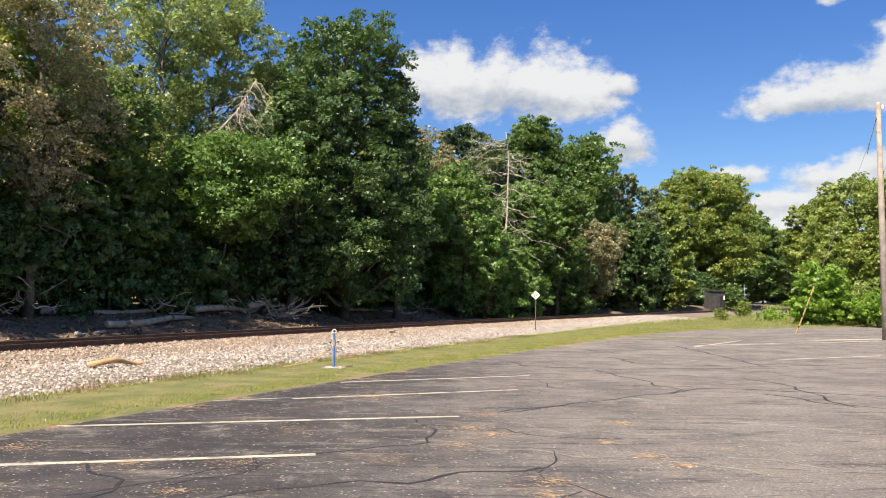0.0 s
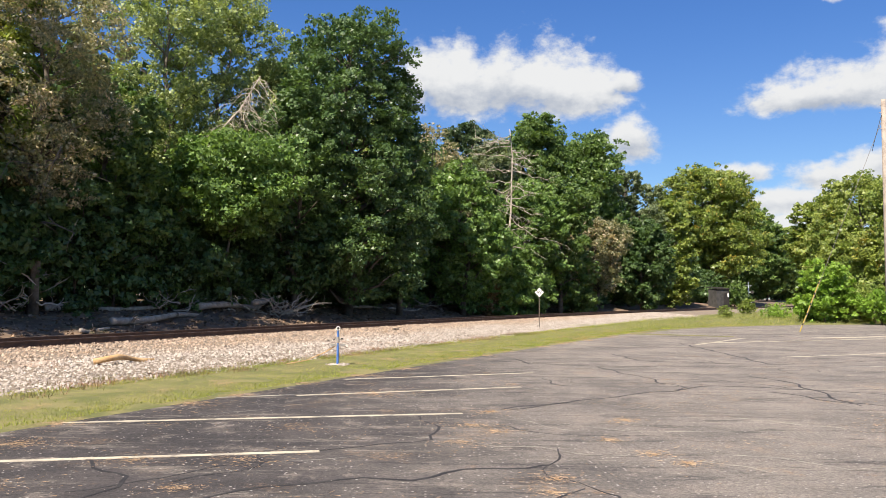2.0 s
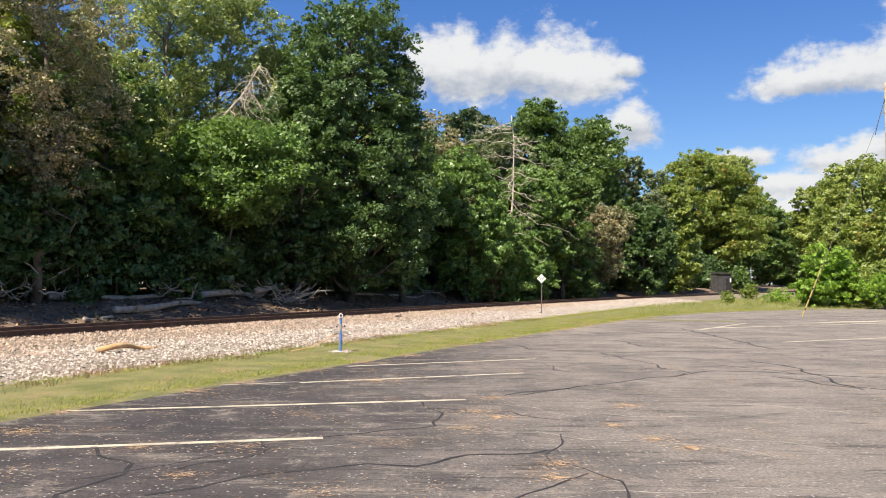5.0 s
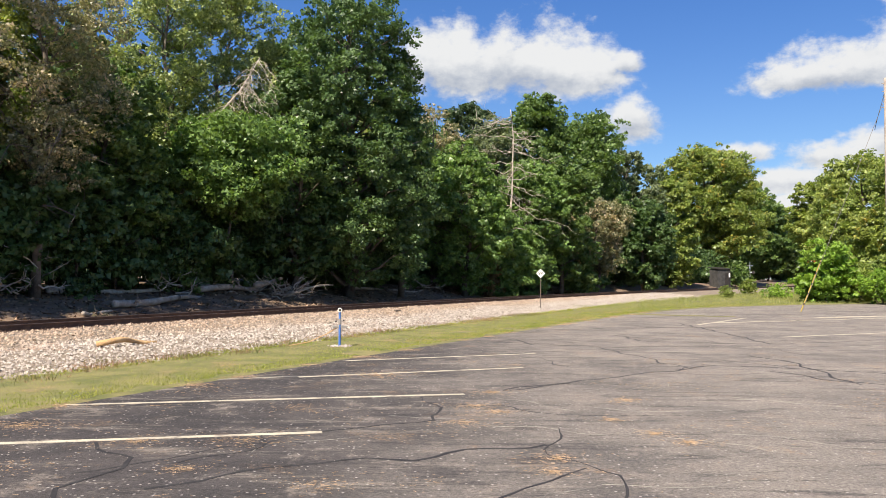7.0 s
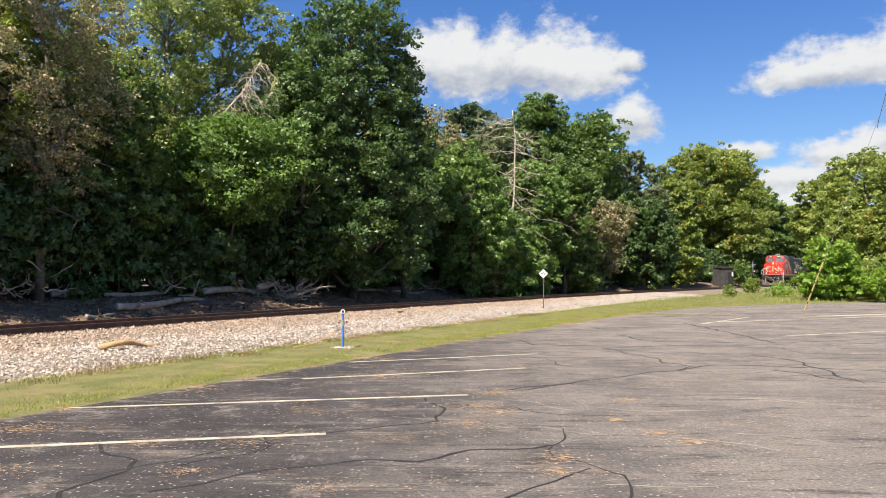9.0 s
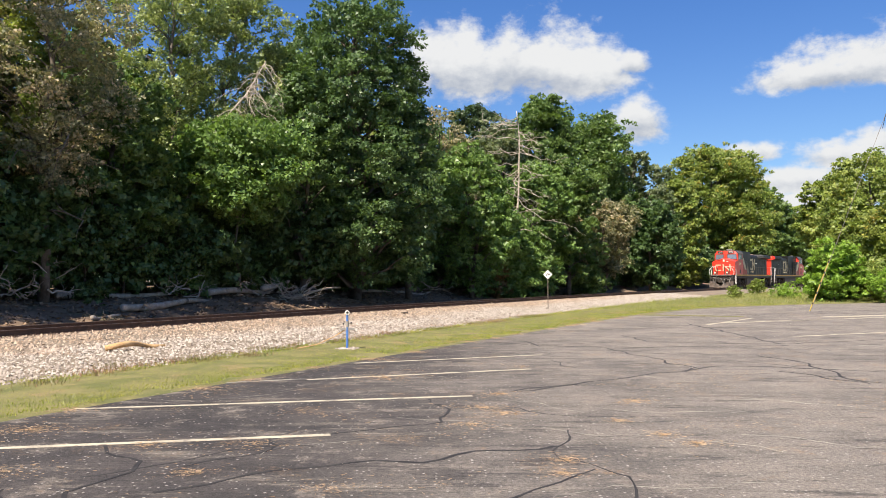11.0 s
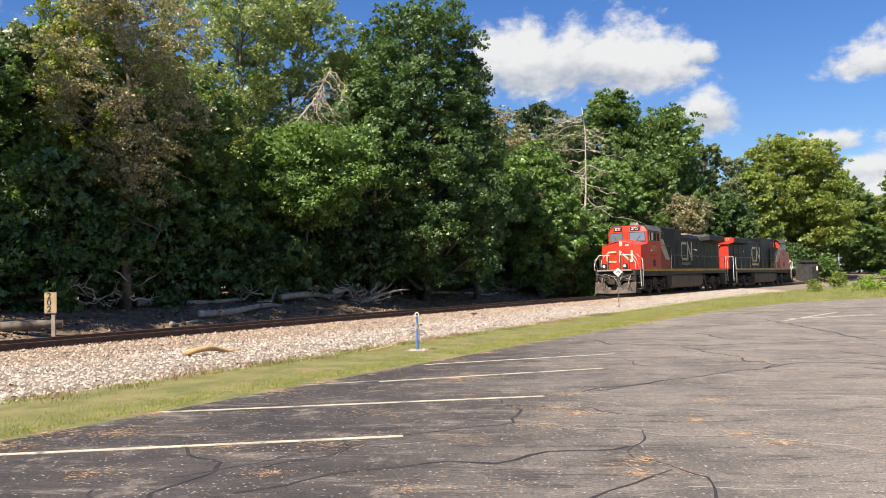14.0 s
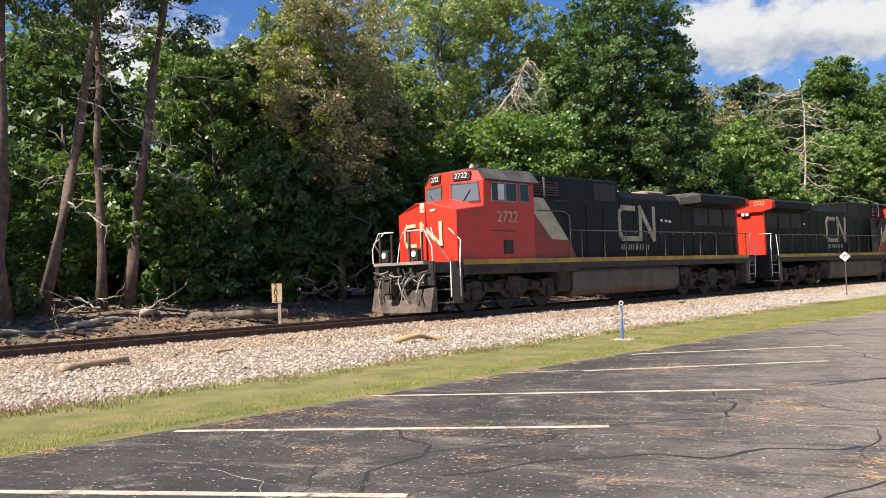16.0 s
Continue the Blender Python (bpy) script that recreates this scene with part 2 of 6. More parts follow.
def asphalt_material():
    m = bpy.data.materials.new("asphalt")
    m.use_nodes = True
    n = Nodes(m.node_tree)
    at = n.add("ShaderNodeTexCoord").outputs["Object"]
    xyz = n.add("ShaderNodeSeparateXYZ")
    n.link(at, xyz.inputs[0])
    # dark on the bays, turning to pale grey past them along the lane
    lane = n.math("ADD", n.math("SUBTRACT", xyz.outputs[0], n.math("MULTIPLY", xyz.outputs[1], 0.1)), n.math("MULTIPLY", n.noise(at, 0.3, 5.0, 0.65), 7.0))
    paler = n.ramp(lane, -0.3, 5.6)
    c = n.mix(n.ramp(n.noise(at, 0.5, 7.0, 0.7), 0.38, 0.62), n.mix(paler, (0.040, 0.036, 0.037), (0.15, 0.133, 0.12)), n.mix(paler, (0.078, 0.068, 0.066), (0.24, 0.21, 0.184)))
    # patches where the sealer has come off, with ragged rims
    bare = n.math("ADD", n.noise(at, 1.3, 8.0, 0.75), n.math("MULTIPLY", paler, 0.05))
    c = n.mix(n.math("MULTIPLY", n.ramp(bare, 0.55, 0.66), 0.8), c, (0.24, 0.205, 0.178))
    # worn streaks along the way the cars drive
    drawn = n.vec("MULTIPLY", at, (0.45, 2.2, 1.0))
    c = n.mix(n.math("MULTIPLY", n.ramp(n.noise(drawn, 1.1, 8.0, 0.8), 0.52, 0.66), 0.62), c, (0.30, 0.26, 0.22))
    c = n.mix(n.math("MULTIPLY", n.ramp(n.noise(n.vec("ADD", drawn, (7.3, 2.1, 0.0)), 1.6, 8.0, 0.82), 0.52, 0.62), 0.7), c, (0.040, 0.036, 0.037))
    # grit: dark pits and pale stones of the mix, single bright chips among them
    grit = n.noise(at, 26.0, 6.0, 0.95)
    c = n.mix(1.0, c, n.mix(n.ramp(grit, 0.36, 0.64), (0.5, 0.49, 0.5), (1.5, 1.48, 1.42)), "MULTIPLY")
    chip = n.add("ShaderNodeTexVoronoi")
    chip.inputs["Scale"].default_value = 19.0
    n.put(chip.inputs["Vector"], at)
    tone = n.add("ShaderNodeSeparateColor")
    n.link(chip.outputs["Color"], tone.inputs[0])
    rare = n.math("MULTIPLY", n.ramp(tone.outputs[0], 0.72, 0.8), n.ramp(chip.outputs["Distance"], 0.14, 0.3, 1.0, 0.0))
    c = n.mix(n.math("MULTIPLY", rare, 0.8), c, (0.52, 0.47, 0.42))
    # dry needles and dirt in drifts
    drift = n.math("MULTIPLY", n.ramp(n.noise(at, 0.8, 5.0, 0.7), 0.55, 0.7), n.ramp(n.noise(at, 16.0, 5.0, 0.85), 0.47, 0.6))
    c = n.mix(n.math("MULTIPLY", drift, 0.8), c, (0.34, 0.215, 0.12))
    b = n.add("ShaderNodeBsdfPrincipled")
    n.link(c, b.inputs["Base Color"])
    b.inputs["Roughness"].default_value = 0.85
    b.inputs["Specular IOR Level"].default_value = 0.35
    bn = n.add("ShaderNodeBump")
    bn.inputs["Strength"].default_value, bn.inputs["Distance"].default_value = 0.9, 0.018
    n.link(n.math("ADD", n.noise(at, 70.0, 4.0, 0.7), n.math("MULTIPLY", n.noise(at, 3.0, 3.0), 1.5)), bn.inputs["Height"])
    n.link(bn.outputs[0], b.inputs["Normal"])
    n.link(b.outputs[0], n.add("ShaderNodeOutputMaterial").inputs[0])
    return m


ASPHALT = asphalt_material()
EARTH = material("earth", (0.12, 0.078, 0.05), 1.0, second=(0.21, 0.145, 0.097), scale=1.2, grain=0.25, grain_scale=30, bump=0.6, bump_scale=9, third=(0.06, 0.075, 0.03), third_scale=0.22)
TURF = material("turf", (0.125, 0.13, 0.04), 1.0, second=(0.21, 0.185, 0.07), scale=1.4, grain=0.3, grain_scale=45, bump=0.8, bump_scale=50, third=(0.25, 0.19, 0.09), third_scale=0.9, third_at=(0.56, 0.7))
BALLAST_BED = material("ballast_bed", (0.16, 0.125, 0.092), 1.0, second=(0.25, 0.20, 0.15), scale=9, grain=0.35, grain_scale=22, bump=1.0, bump_scale=16, third=(0.33, 0.22, 0.15), third_scale=0.5)


def sweep(name, profile, stations, mat, label, kind="structure", category="ground"):
    """A strip along the line: profile is (v, z) pairs or a function of s."""
    verts, faces = [], []
    for s in stations:
        for v, z in (profile(s) if callable(profile) else profile):
            verts.append(on(s, v, z))
    k = len(verts) // len(stations)
    for i in range(len(stations) - 1):
        for j in range(k - 1):
            a = i * k + j
            faces.append((a, a + 1, a + k + 1, a + k))
    ob = new(name, mesh_of(name, verts, faces, mat))
    for p in ob.data.polygons:
        p.use_smooth = True
    return tagged(ob, label, category, "", kind)


def steps(a, b, d):
    n = max(1, round((b - a) / d))
    return [a + (b - a) * i / n for i in range(n + 1)]


# one sheet of earth out to the horizon, humped a little among the trees
def make_ground():
    bm = bmesh.new()
    xs = [-2500, -1200, -500, -250] + steps(-160, 240, 5.0) + [300, 500, 1200, 2500]
    ys = [-2500, -1200, -500, -200] + steps(-80, 300, 5.0) + [400, 700, 1400, 2500]
    grid = []
    for y in ys:
        row = []
        for x in xs:
            z = -0.06
            d = Vector((math.cos(HEAD), -math.sin(HEAD)))
            v = x * d.x + y * d.y + NEAR
            if v < -14 and abs(x) < 400 and -100 < y < 400:
                z += 0.7 * noise.noise((x * 0.06, y * 0.06, 3.0)) * min(1, (-14 - v) / 8)
            row.append(bm.verts.new((x, y, z)))
        grid.append(row)
    for r0, r1 in zip(grid, grid[1:]):
        for i in range(len(r0) - 1):
            bm.faces.new((r0[i], r0[i + 1], r1[i + 1], r1[i]))
    ob = part("ground", bm, EARTH, smooth=True)
    return tagged(ob, "dark bare earth with leaf litter under the trees", "ground", "", "structure")


make_ground()

# the lot: its edge runs along the line, then swings away at the far end
LOT = [on(s, LOT_EDGE + 0.12 * noise.noise((s * 0.45, 0, 0)) + 0.05 * noise.noise((s * 2.1, 5, 0)), 0) for s in steps(-40, 38, 0.4)]
LOT += [on(s, v + 0.15 * noise.noise((s, v, 2)), 0) for s, v in ((41, 9.95), (44, 10.3), (47, 10.9), (50, 11.8), (53, 13.2), (57, 15.3), (60.5, 17.7), (64.2, 20.2), (70, 24.5), (80, 32), (100, 47))]


def make_lot():
    bm = bmesh.new()
    top = [bm.verts.new(p) for p in LOT] + [bm.verts.new(p) for p in ((140, 60, 0), (140, -60, 0), (-30, -60, 0))]
    f = bm.faces.new(top)
    if f.normal.z < 0:
        f.normal_flip()
    r = bmesh.ops.extrude_face_region(bm, geom=[f])
    for v in [g for g in r["geom"] if isinstance(g, bmesh.types.BMVert)]:
        v.co.z -= 0.2
    bmesh.ops.recalc_face_normals(bm, faces=bm.faces)
    bmesh.ops.triangulate(bm, faces=bm.faces)
    return tagged(part("pavement", bm, ASPHALT), "worn grey asphalt of a parking lot with cracks", "parking lot", "", "structure")


make_lot()


def ballast_profile(s):
    foot = GRASS_EDGE - min(max(s - 12, 0), 45) * 0.032
    return [(foot + 0.7, -0.02), (foot, 0.05), (foot - 1.6, 0.13), (3.2, 0.19), (2.2, 0.26), (1.6, 0.29), (-1.6, 0.29), (-2.4, 0.2), (-3.3, 0.06), (-3.9, -0.08)]


sweep("ballast_bed", ballast_profile, steps(-60, 40, 1.0) + steps(44, 300, 4.0), BALLAST_BED, "bed of crushed pale stone under the track", category="ballast")


def turf_profile(s):
    foot = GRASS_EDGE - min(max(s - 12, 0), 45) * 0.032
    far = LOT_EDGE + 0.4 if s < 38 else 26.0
    return [(foot - 0.3, -0.04), (foot + 0.2, 0.045), (foot + 1.2, 0.05), (LOT_EDGE - 0.3, 0.03), (LOT_EDGE - 0.02, 0.012), (far, -0.03)]


sweep("grass_verge", turf_profile, steps(-60, 38, 1.0), TURF, "mown green verge between ballast and asphalt", category="grass")


def lot_end(s):
    """Where the swinging far edge of the lot lies."""
    return float(np.interp(s, [38, 41, 44, 47, 50, 53, 57, 60.5, 64.2, 70, 80, 100], [9.85, 9.95, 10.3, 10.9, 11.8, 13.2, 15.3, 17.7, 20.2, 24.5, 32, 47]))


def far_turf_profile(s):
    foot = GRASS_EDGE - min(max(s - 12, 0), 45) * 0.032
    e = lot_end(s)
    return [(foot - 0.3, -0.04), (foot + 0.2, 0.045), (foot + 1.2, 0.06), (e - 0.6, 0.04), (e + 0.02, 0.01), (e + 2.0, -0.04), (e + 60, -0.05)]


sweep("grass_field", far_turf_profile, steps(37.6, 110, 1.0) + steps(114, 300, 6.0), TURF, "rough green grass beyond the end of the lot", category="grass")


def bank_height(v):
    """The earth rises from the ditch beyond the track to the edge of the wood."""
    return float(np.interp(-v, [3.2, 3.8, 5.0, 6.5, 8.0, 12.0, 30.0, 60.0], [-0.02, 0.0, 0.28, 0.62, 0.92, 1.2, 1.3, 1.2]))


def bank_profile(s):
    rows = []
    for v in (-3.2, -3.6, -4.1, -4.7, -5.3, -6.0, -6.8, -7.6, -8.6, -10, -12, -16, -22, -30, -45, -80):
        rough = noise.noise((s * 0.5, v * 0.7, 1)) * 0.16 + noise.noise((s * 1.7, v * 1.9, 4)) * 0.07
        rows.append((v, bank_height(v) + (rough if v < -3.7 else 0)))
    return rows


sweep("earth_bank", bank_profile, steps(-60, 60, 0.5) + steps(62, 280, 2.0), EARTH, "bare dark earth bank with leaf litter below the trees", category="ground")


def side(p):
    """Metres from the line, towards the lot, of a place."""
    best = min(((on(s, 0) - Vector((p[0], p[1], 0))).length, s) for s in range(-60, 300, 2))[1]
    q, d, n = along(best)
    return (Vector((p[0], p[1])) - q).dot(n)


def footing(p):
    v = side(p)
    return bank_height(v) - 0.15 if v < -3 else -0.08

# ---- track
RUST = material("rail_rust", (0.085, 0.05, 0.036), 0.75, 0.3, second=(0.14, 0.082, 0.055), scale=5, grain=0.2, grain_scale=40, bump=0.2)
STEEL = material("rail_head", (0.36, 0.34, 0.33), 0.32, 1.0, second=(0.28, 0.25, 0.23), scale=2, grain=0.1)
TIE = material("tie_wood", (0.075, 0.055, 0.042), 0.95, second=(0.14, 0.11, 0.09), scale=3, grain=0.3, grain_scale=30, bump=0.5, obj=0.25)


def make_track():
    track = thing("railway_track", Matrix(), "single rusty railway track on wooden ties in stone ballast", "railway track", "", "structure")
    ss = steps(-60, 120, 1.5) + steps(124, 300, 4.0)
    for side in (0.7535, -0.7535):
        # foot, web and head of the rail
        prof = [(-0.07, 0.29), (-0.07, 0.302), (-0.012, 0.325), (-0.012, 0.415), (-0.036, 0.425), (-0.036, 0.452), (-0.03, 0.46), (0.03, 0.46), (0.036, 0.452), (0.036, 0.425), (0.012, 0.415), (0.012, 0.325), (0.07, 0.302), (0.07, 0.29)]
        verts, faces, k = [], [], len(prof)
        for s in ss:
            verts += [on(s, side + v, z) for v, z in prof]
        for i in range(len(ss) - 1):
            faces += [(i * k + j, i * k + (j + 1) % k, (i + 1) * k + (j + 1) % k, (i + 1) * k + j) for j in range(k)]
        ob = new("rail", mesh_of("rail", verts, faces, [RUST, STEEL]))
        for i, p in enumerate(ob.data.polygons):
            p.material_index = 1 if i % k == 6 else 0
        ob.parent = track
    bm = box(-0.115, 0.115, -1.3, 1.3, 0.14, 0.30, 0.012)
    me = bpy.data.meshes.new("tie")
    bm.to_mesh(me), bm.free()
    me.materials.append(TIE)
    bm = box(-0.1, 0.1, -0.19, 0.19, 0.297, 0.312)
    for x in (-0.06, 0.06):
        for y in (-0.1, 0.1):
            box(x - 0.015, x + 0.015, y - 0.02, y + 0.02, 0.31, 0.345, bm=bm)
    plate = bpy.data.meshes.new("tie_plate")
    bm.to_mesh(plate), bm.free()
    plate.materials.append(RUST)
    for i in range(230):
        s = -8 + 0.55 * i
        tie = new("tie", me)
        tie.parent = track
        p = on(s, random.uniform(-0.05, 0.05), random.uniform(-0.012, 0.004))
        tie.matrix_basis = pose(p.x, p.y, p.z, 0, 0, heading(s) + random.uniform(-1.2, 1.2))
        if i < 110:
            for side in (0.7535, -0.7535):
                q = on(s, side, 0)
                pl = new("tie_plate", plate)
                pl.parent = track
                pl.matrix_basis = pose(q.x, q.y, 0, 0, 0, heading(s))
    return track


make_track()

# ---- trees


def leaf_cloud(rng, centres, radii, counts, size, up=0.35, flat=1.0):
    """Small leaves strewn over clumps: returns vertices and faces."""
    P, N = [], []
    for c, r, k in zip(centres, radii, counts):
        d = rng.normal(size=(k, 3))
        d /= np.linalg.norm(d, axis=1)[:, None] + 1e-9
        rad = r * (0.25 + 0.9 * rng.random(k) ** 0.6)
        p = d * rad[:, None]
        p[:, 2] *= flat
        P.append(p + c)
        tilt = rng.normal(size=3)
        nn = d * 0.45 + tilt / np.linalg.norm(tilt) * 0.6 + rng.normal(size=(k, 3)) * 0.4
        nn[:, 2] += up
        N.append(nn)
    P, N = np.concatenate(P), np.concatenate(N)
    n = len(P)
    N /= np.linalg.norm(N, axis=1)[:, None]
    A = np.cross(N, rng.normal(size=(n, 3)))
    A /= np.linalg.norm(A, axis=1)[:, None] + 1e-9
    B = np.cross(N, A)
    L = size * (0.55 + 0.9 * rng.random(n))[:, None]
    W = L * 0.5
    droop = N * L * 0.12
    V = np.stack([P - A * L * 0.5 - droop, P + B * W + 0.3 * A * L, P - B * W + 0.42 * A * L + droop], 1).reshape(-1, 3)
    return V, n


def leaf_mesh(name, V, n, mat):
    me = bpy.data.meshes.new(name)
    me.vertices.add(3 * n)
    me.vertices.foreach_set("co", V.astype(np.float32).ravel())
    me.loops.add(3 * n)
    me.loops.foreach_set("vertex_index", np.arange(3 * n, dtype=np.int32))
    me.polygons.add(n)
    me.polygons.foreach_set("loop_start", np.arange(0, 3 * n, 3, dtype=np.int32))
    me.materials.append(mat)
    me.update(calc_edges=True)
    return me


def limb(bm, rng, a, b, r0, r1, sag=0.1, sides=6, bits=5):
    a, b = Vector(a), Vector(b)
    mid = [a.lerp(b, i / bits) for i in range(bits + 1)]
    ln = (b - a).length
    for i in range(1, bits):
        w = math.sin(math.pi * i / bits)
        mid[i] += Vector(rng.normal(size=3) * ln * 0.035) + Vector((0, 0, sag * ln * w))
    tube(mid, [r0 + (r1 - r0) * i / bits for i in range(bits + 1)], sides, bm)
    return mid


def make_tree(name, at, height, half, base, leaf, count, size, seed, label, lobes=26, trunk=0.2, bark=None, lean=(0, 0), shape=1.0, group="", bare=0, category="tree", clump=0.3, flat=0.8, spray=12, square=3):
    """A tapered trunk with limbs, each ending in sprays of leaves inside an uneven crown.
    base: height at which the crown begins; shape under 1 widens the foot, over 1 the top."""
    rng = np.random.default_rng(seed)
    tree = thing(name, pose(at[0], at[1], footing(at)), label, category, group)
    if category == "tree":
        lobes, clump = int(lobes * 1.5), clump * 0.8
    bm = bmesh.new()
    top = Vector((lean[0], lean[1], height * 0.9))
    stem = [Vector((0, 0, 0)).lerp(top, i / 7) + Vector((rng.normal() * 0.018 * height * (0 < i < 7), rng.normal() * 0.018 * height * (0 < i < 7), 0)) for i in range(8)]
    tube(stem, [trunk * (1.25 if i == 0 else 1) * (1 - 0.118 * i) for i in range(8)], 9, bm)
    cr = half * clump
    mid, half_h, reach = (height + base) / 2, max(0.3, (height - base) / 2 - cr * 0.8), half - cr * 0.9
    centres, radii = [], []
    for i in range(lobes):
        q = -1 + 2 * (i + rng.random()) / lobes
        wide = math.sqrt(max(0.0, 1 - abs(q) ** square)) * (shape if q > 0 else 2 - shape)
        a = i * 2.399 + rng.random() * 0.9
        r = reach * wide * (0.3 + 0.7 * rng.random() ** 0.45)
        h = mid + q * half_h
        k = min(1, max(0, h / (height * 0.9)))
        c = Vector((math.cos(a) * r + lean[0] * k, math.sin(a) * r + lean[1] * k, h))
        centres.append(np.array(c)), radii.append(cr * (0.7 + 0.75 * rng.random()))
        j = min(6.6, max(0.3, 7 * (h - 0.5 * r - 0.3) / (height * 0.9)))
        root = stem[int(j)].lerp(stem[int(j) + 1], j - int(j))
        limb(bm, rng, root, c, trunk * 0.34 * (1 - 0.1 * j), 0.02, 0.06, 5, 4)
    for i in range(bare):
        j = 1.5 + 4.5 * rng.random()
        root = stem[int(j)]
        a, ln = rng.random() * 6.28, half * (0.7 + 0.6 * rng.random())
        pts = limb(bm, rng, root, root + Vector((math.cos(a) * ln, math.sin(a) * ln, ln * (rng.random() * 0.7 - 0.2))), 0.05, 0.012, 0.05, 5, 5)
        for p in pts[2:]:
            limb(bm, rng, p, p + Vector(rng.normal(size=3) * ln * 0.22), 0.02, 0.006, 0, 4, 2)
    part("trunk", bm, bark or BARK, tree, smooth=True)
    if count:
        cs, rs = [], []
        for c, r in zip(centres, radii):
            for _ in range(spray * 3):
                d = rng.normal(size=3)
                d /= np.linalg.norm(d)
                cs.append(c + d * r * np.array([1, 1, flat]) * (0.35 + 0.9 * rng.random() ** 0.7)), rs.append(r * (0.13 + 0.27 * rng.random()))
        w = np.array(rs) ** 2
        counts = np.maximum(3, (1.45 * count * w / w.sum()).astype(int))
        V, n = leaf_cloud(rng, cs, rs, counts, size * 0.92, flat=0.6)
        crown = new("crown", leaf_mesh("crown", V, n, LEAF[leaf]))
        crown.parent = tree
    return tree


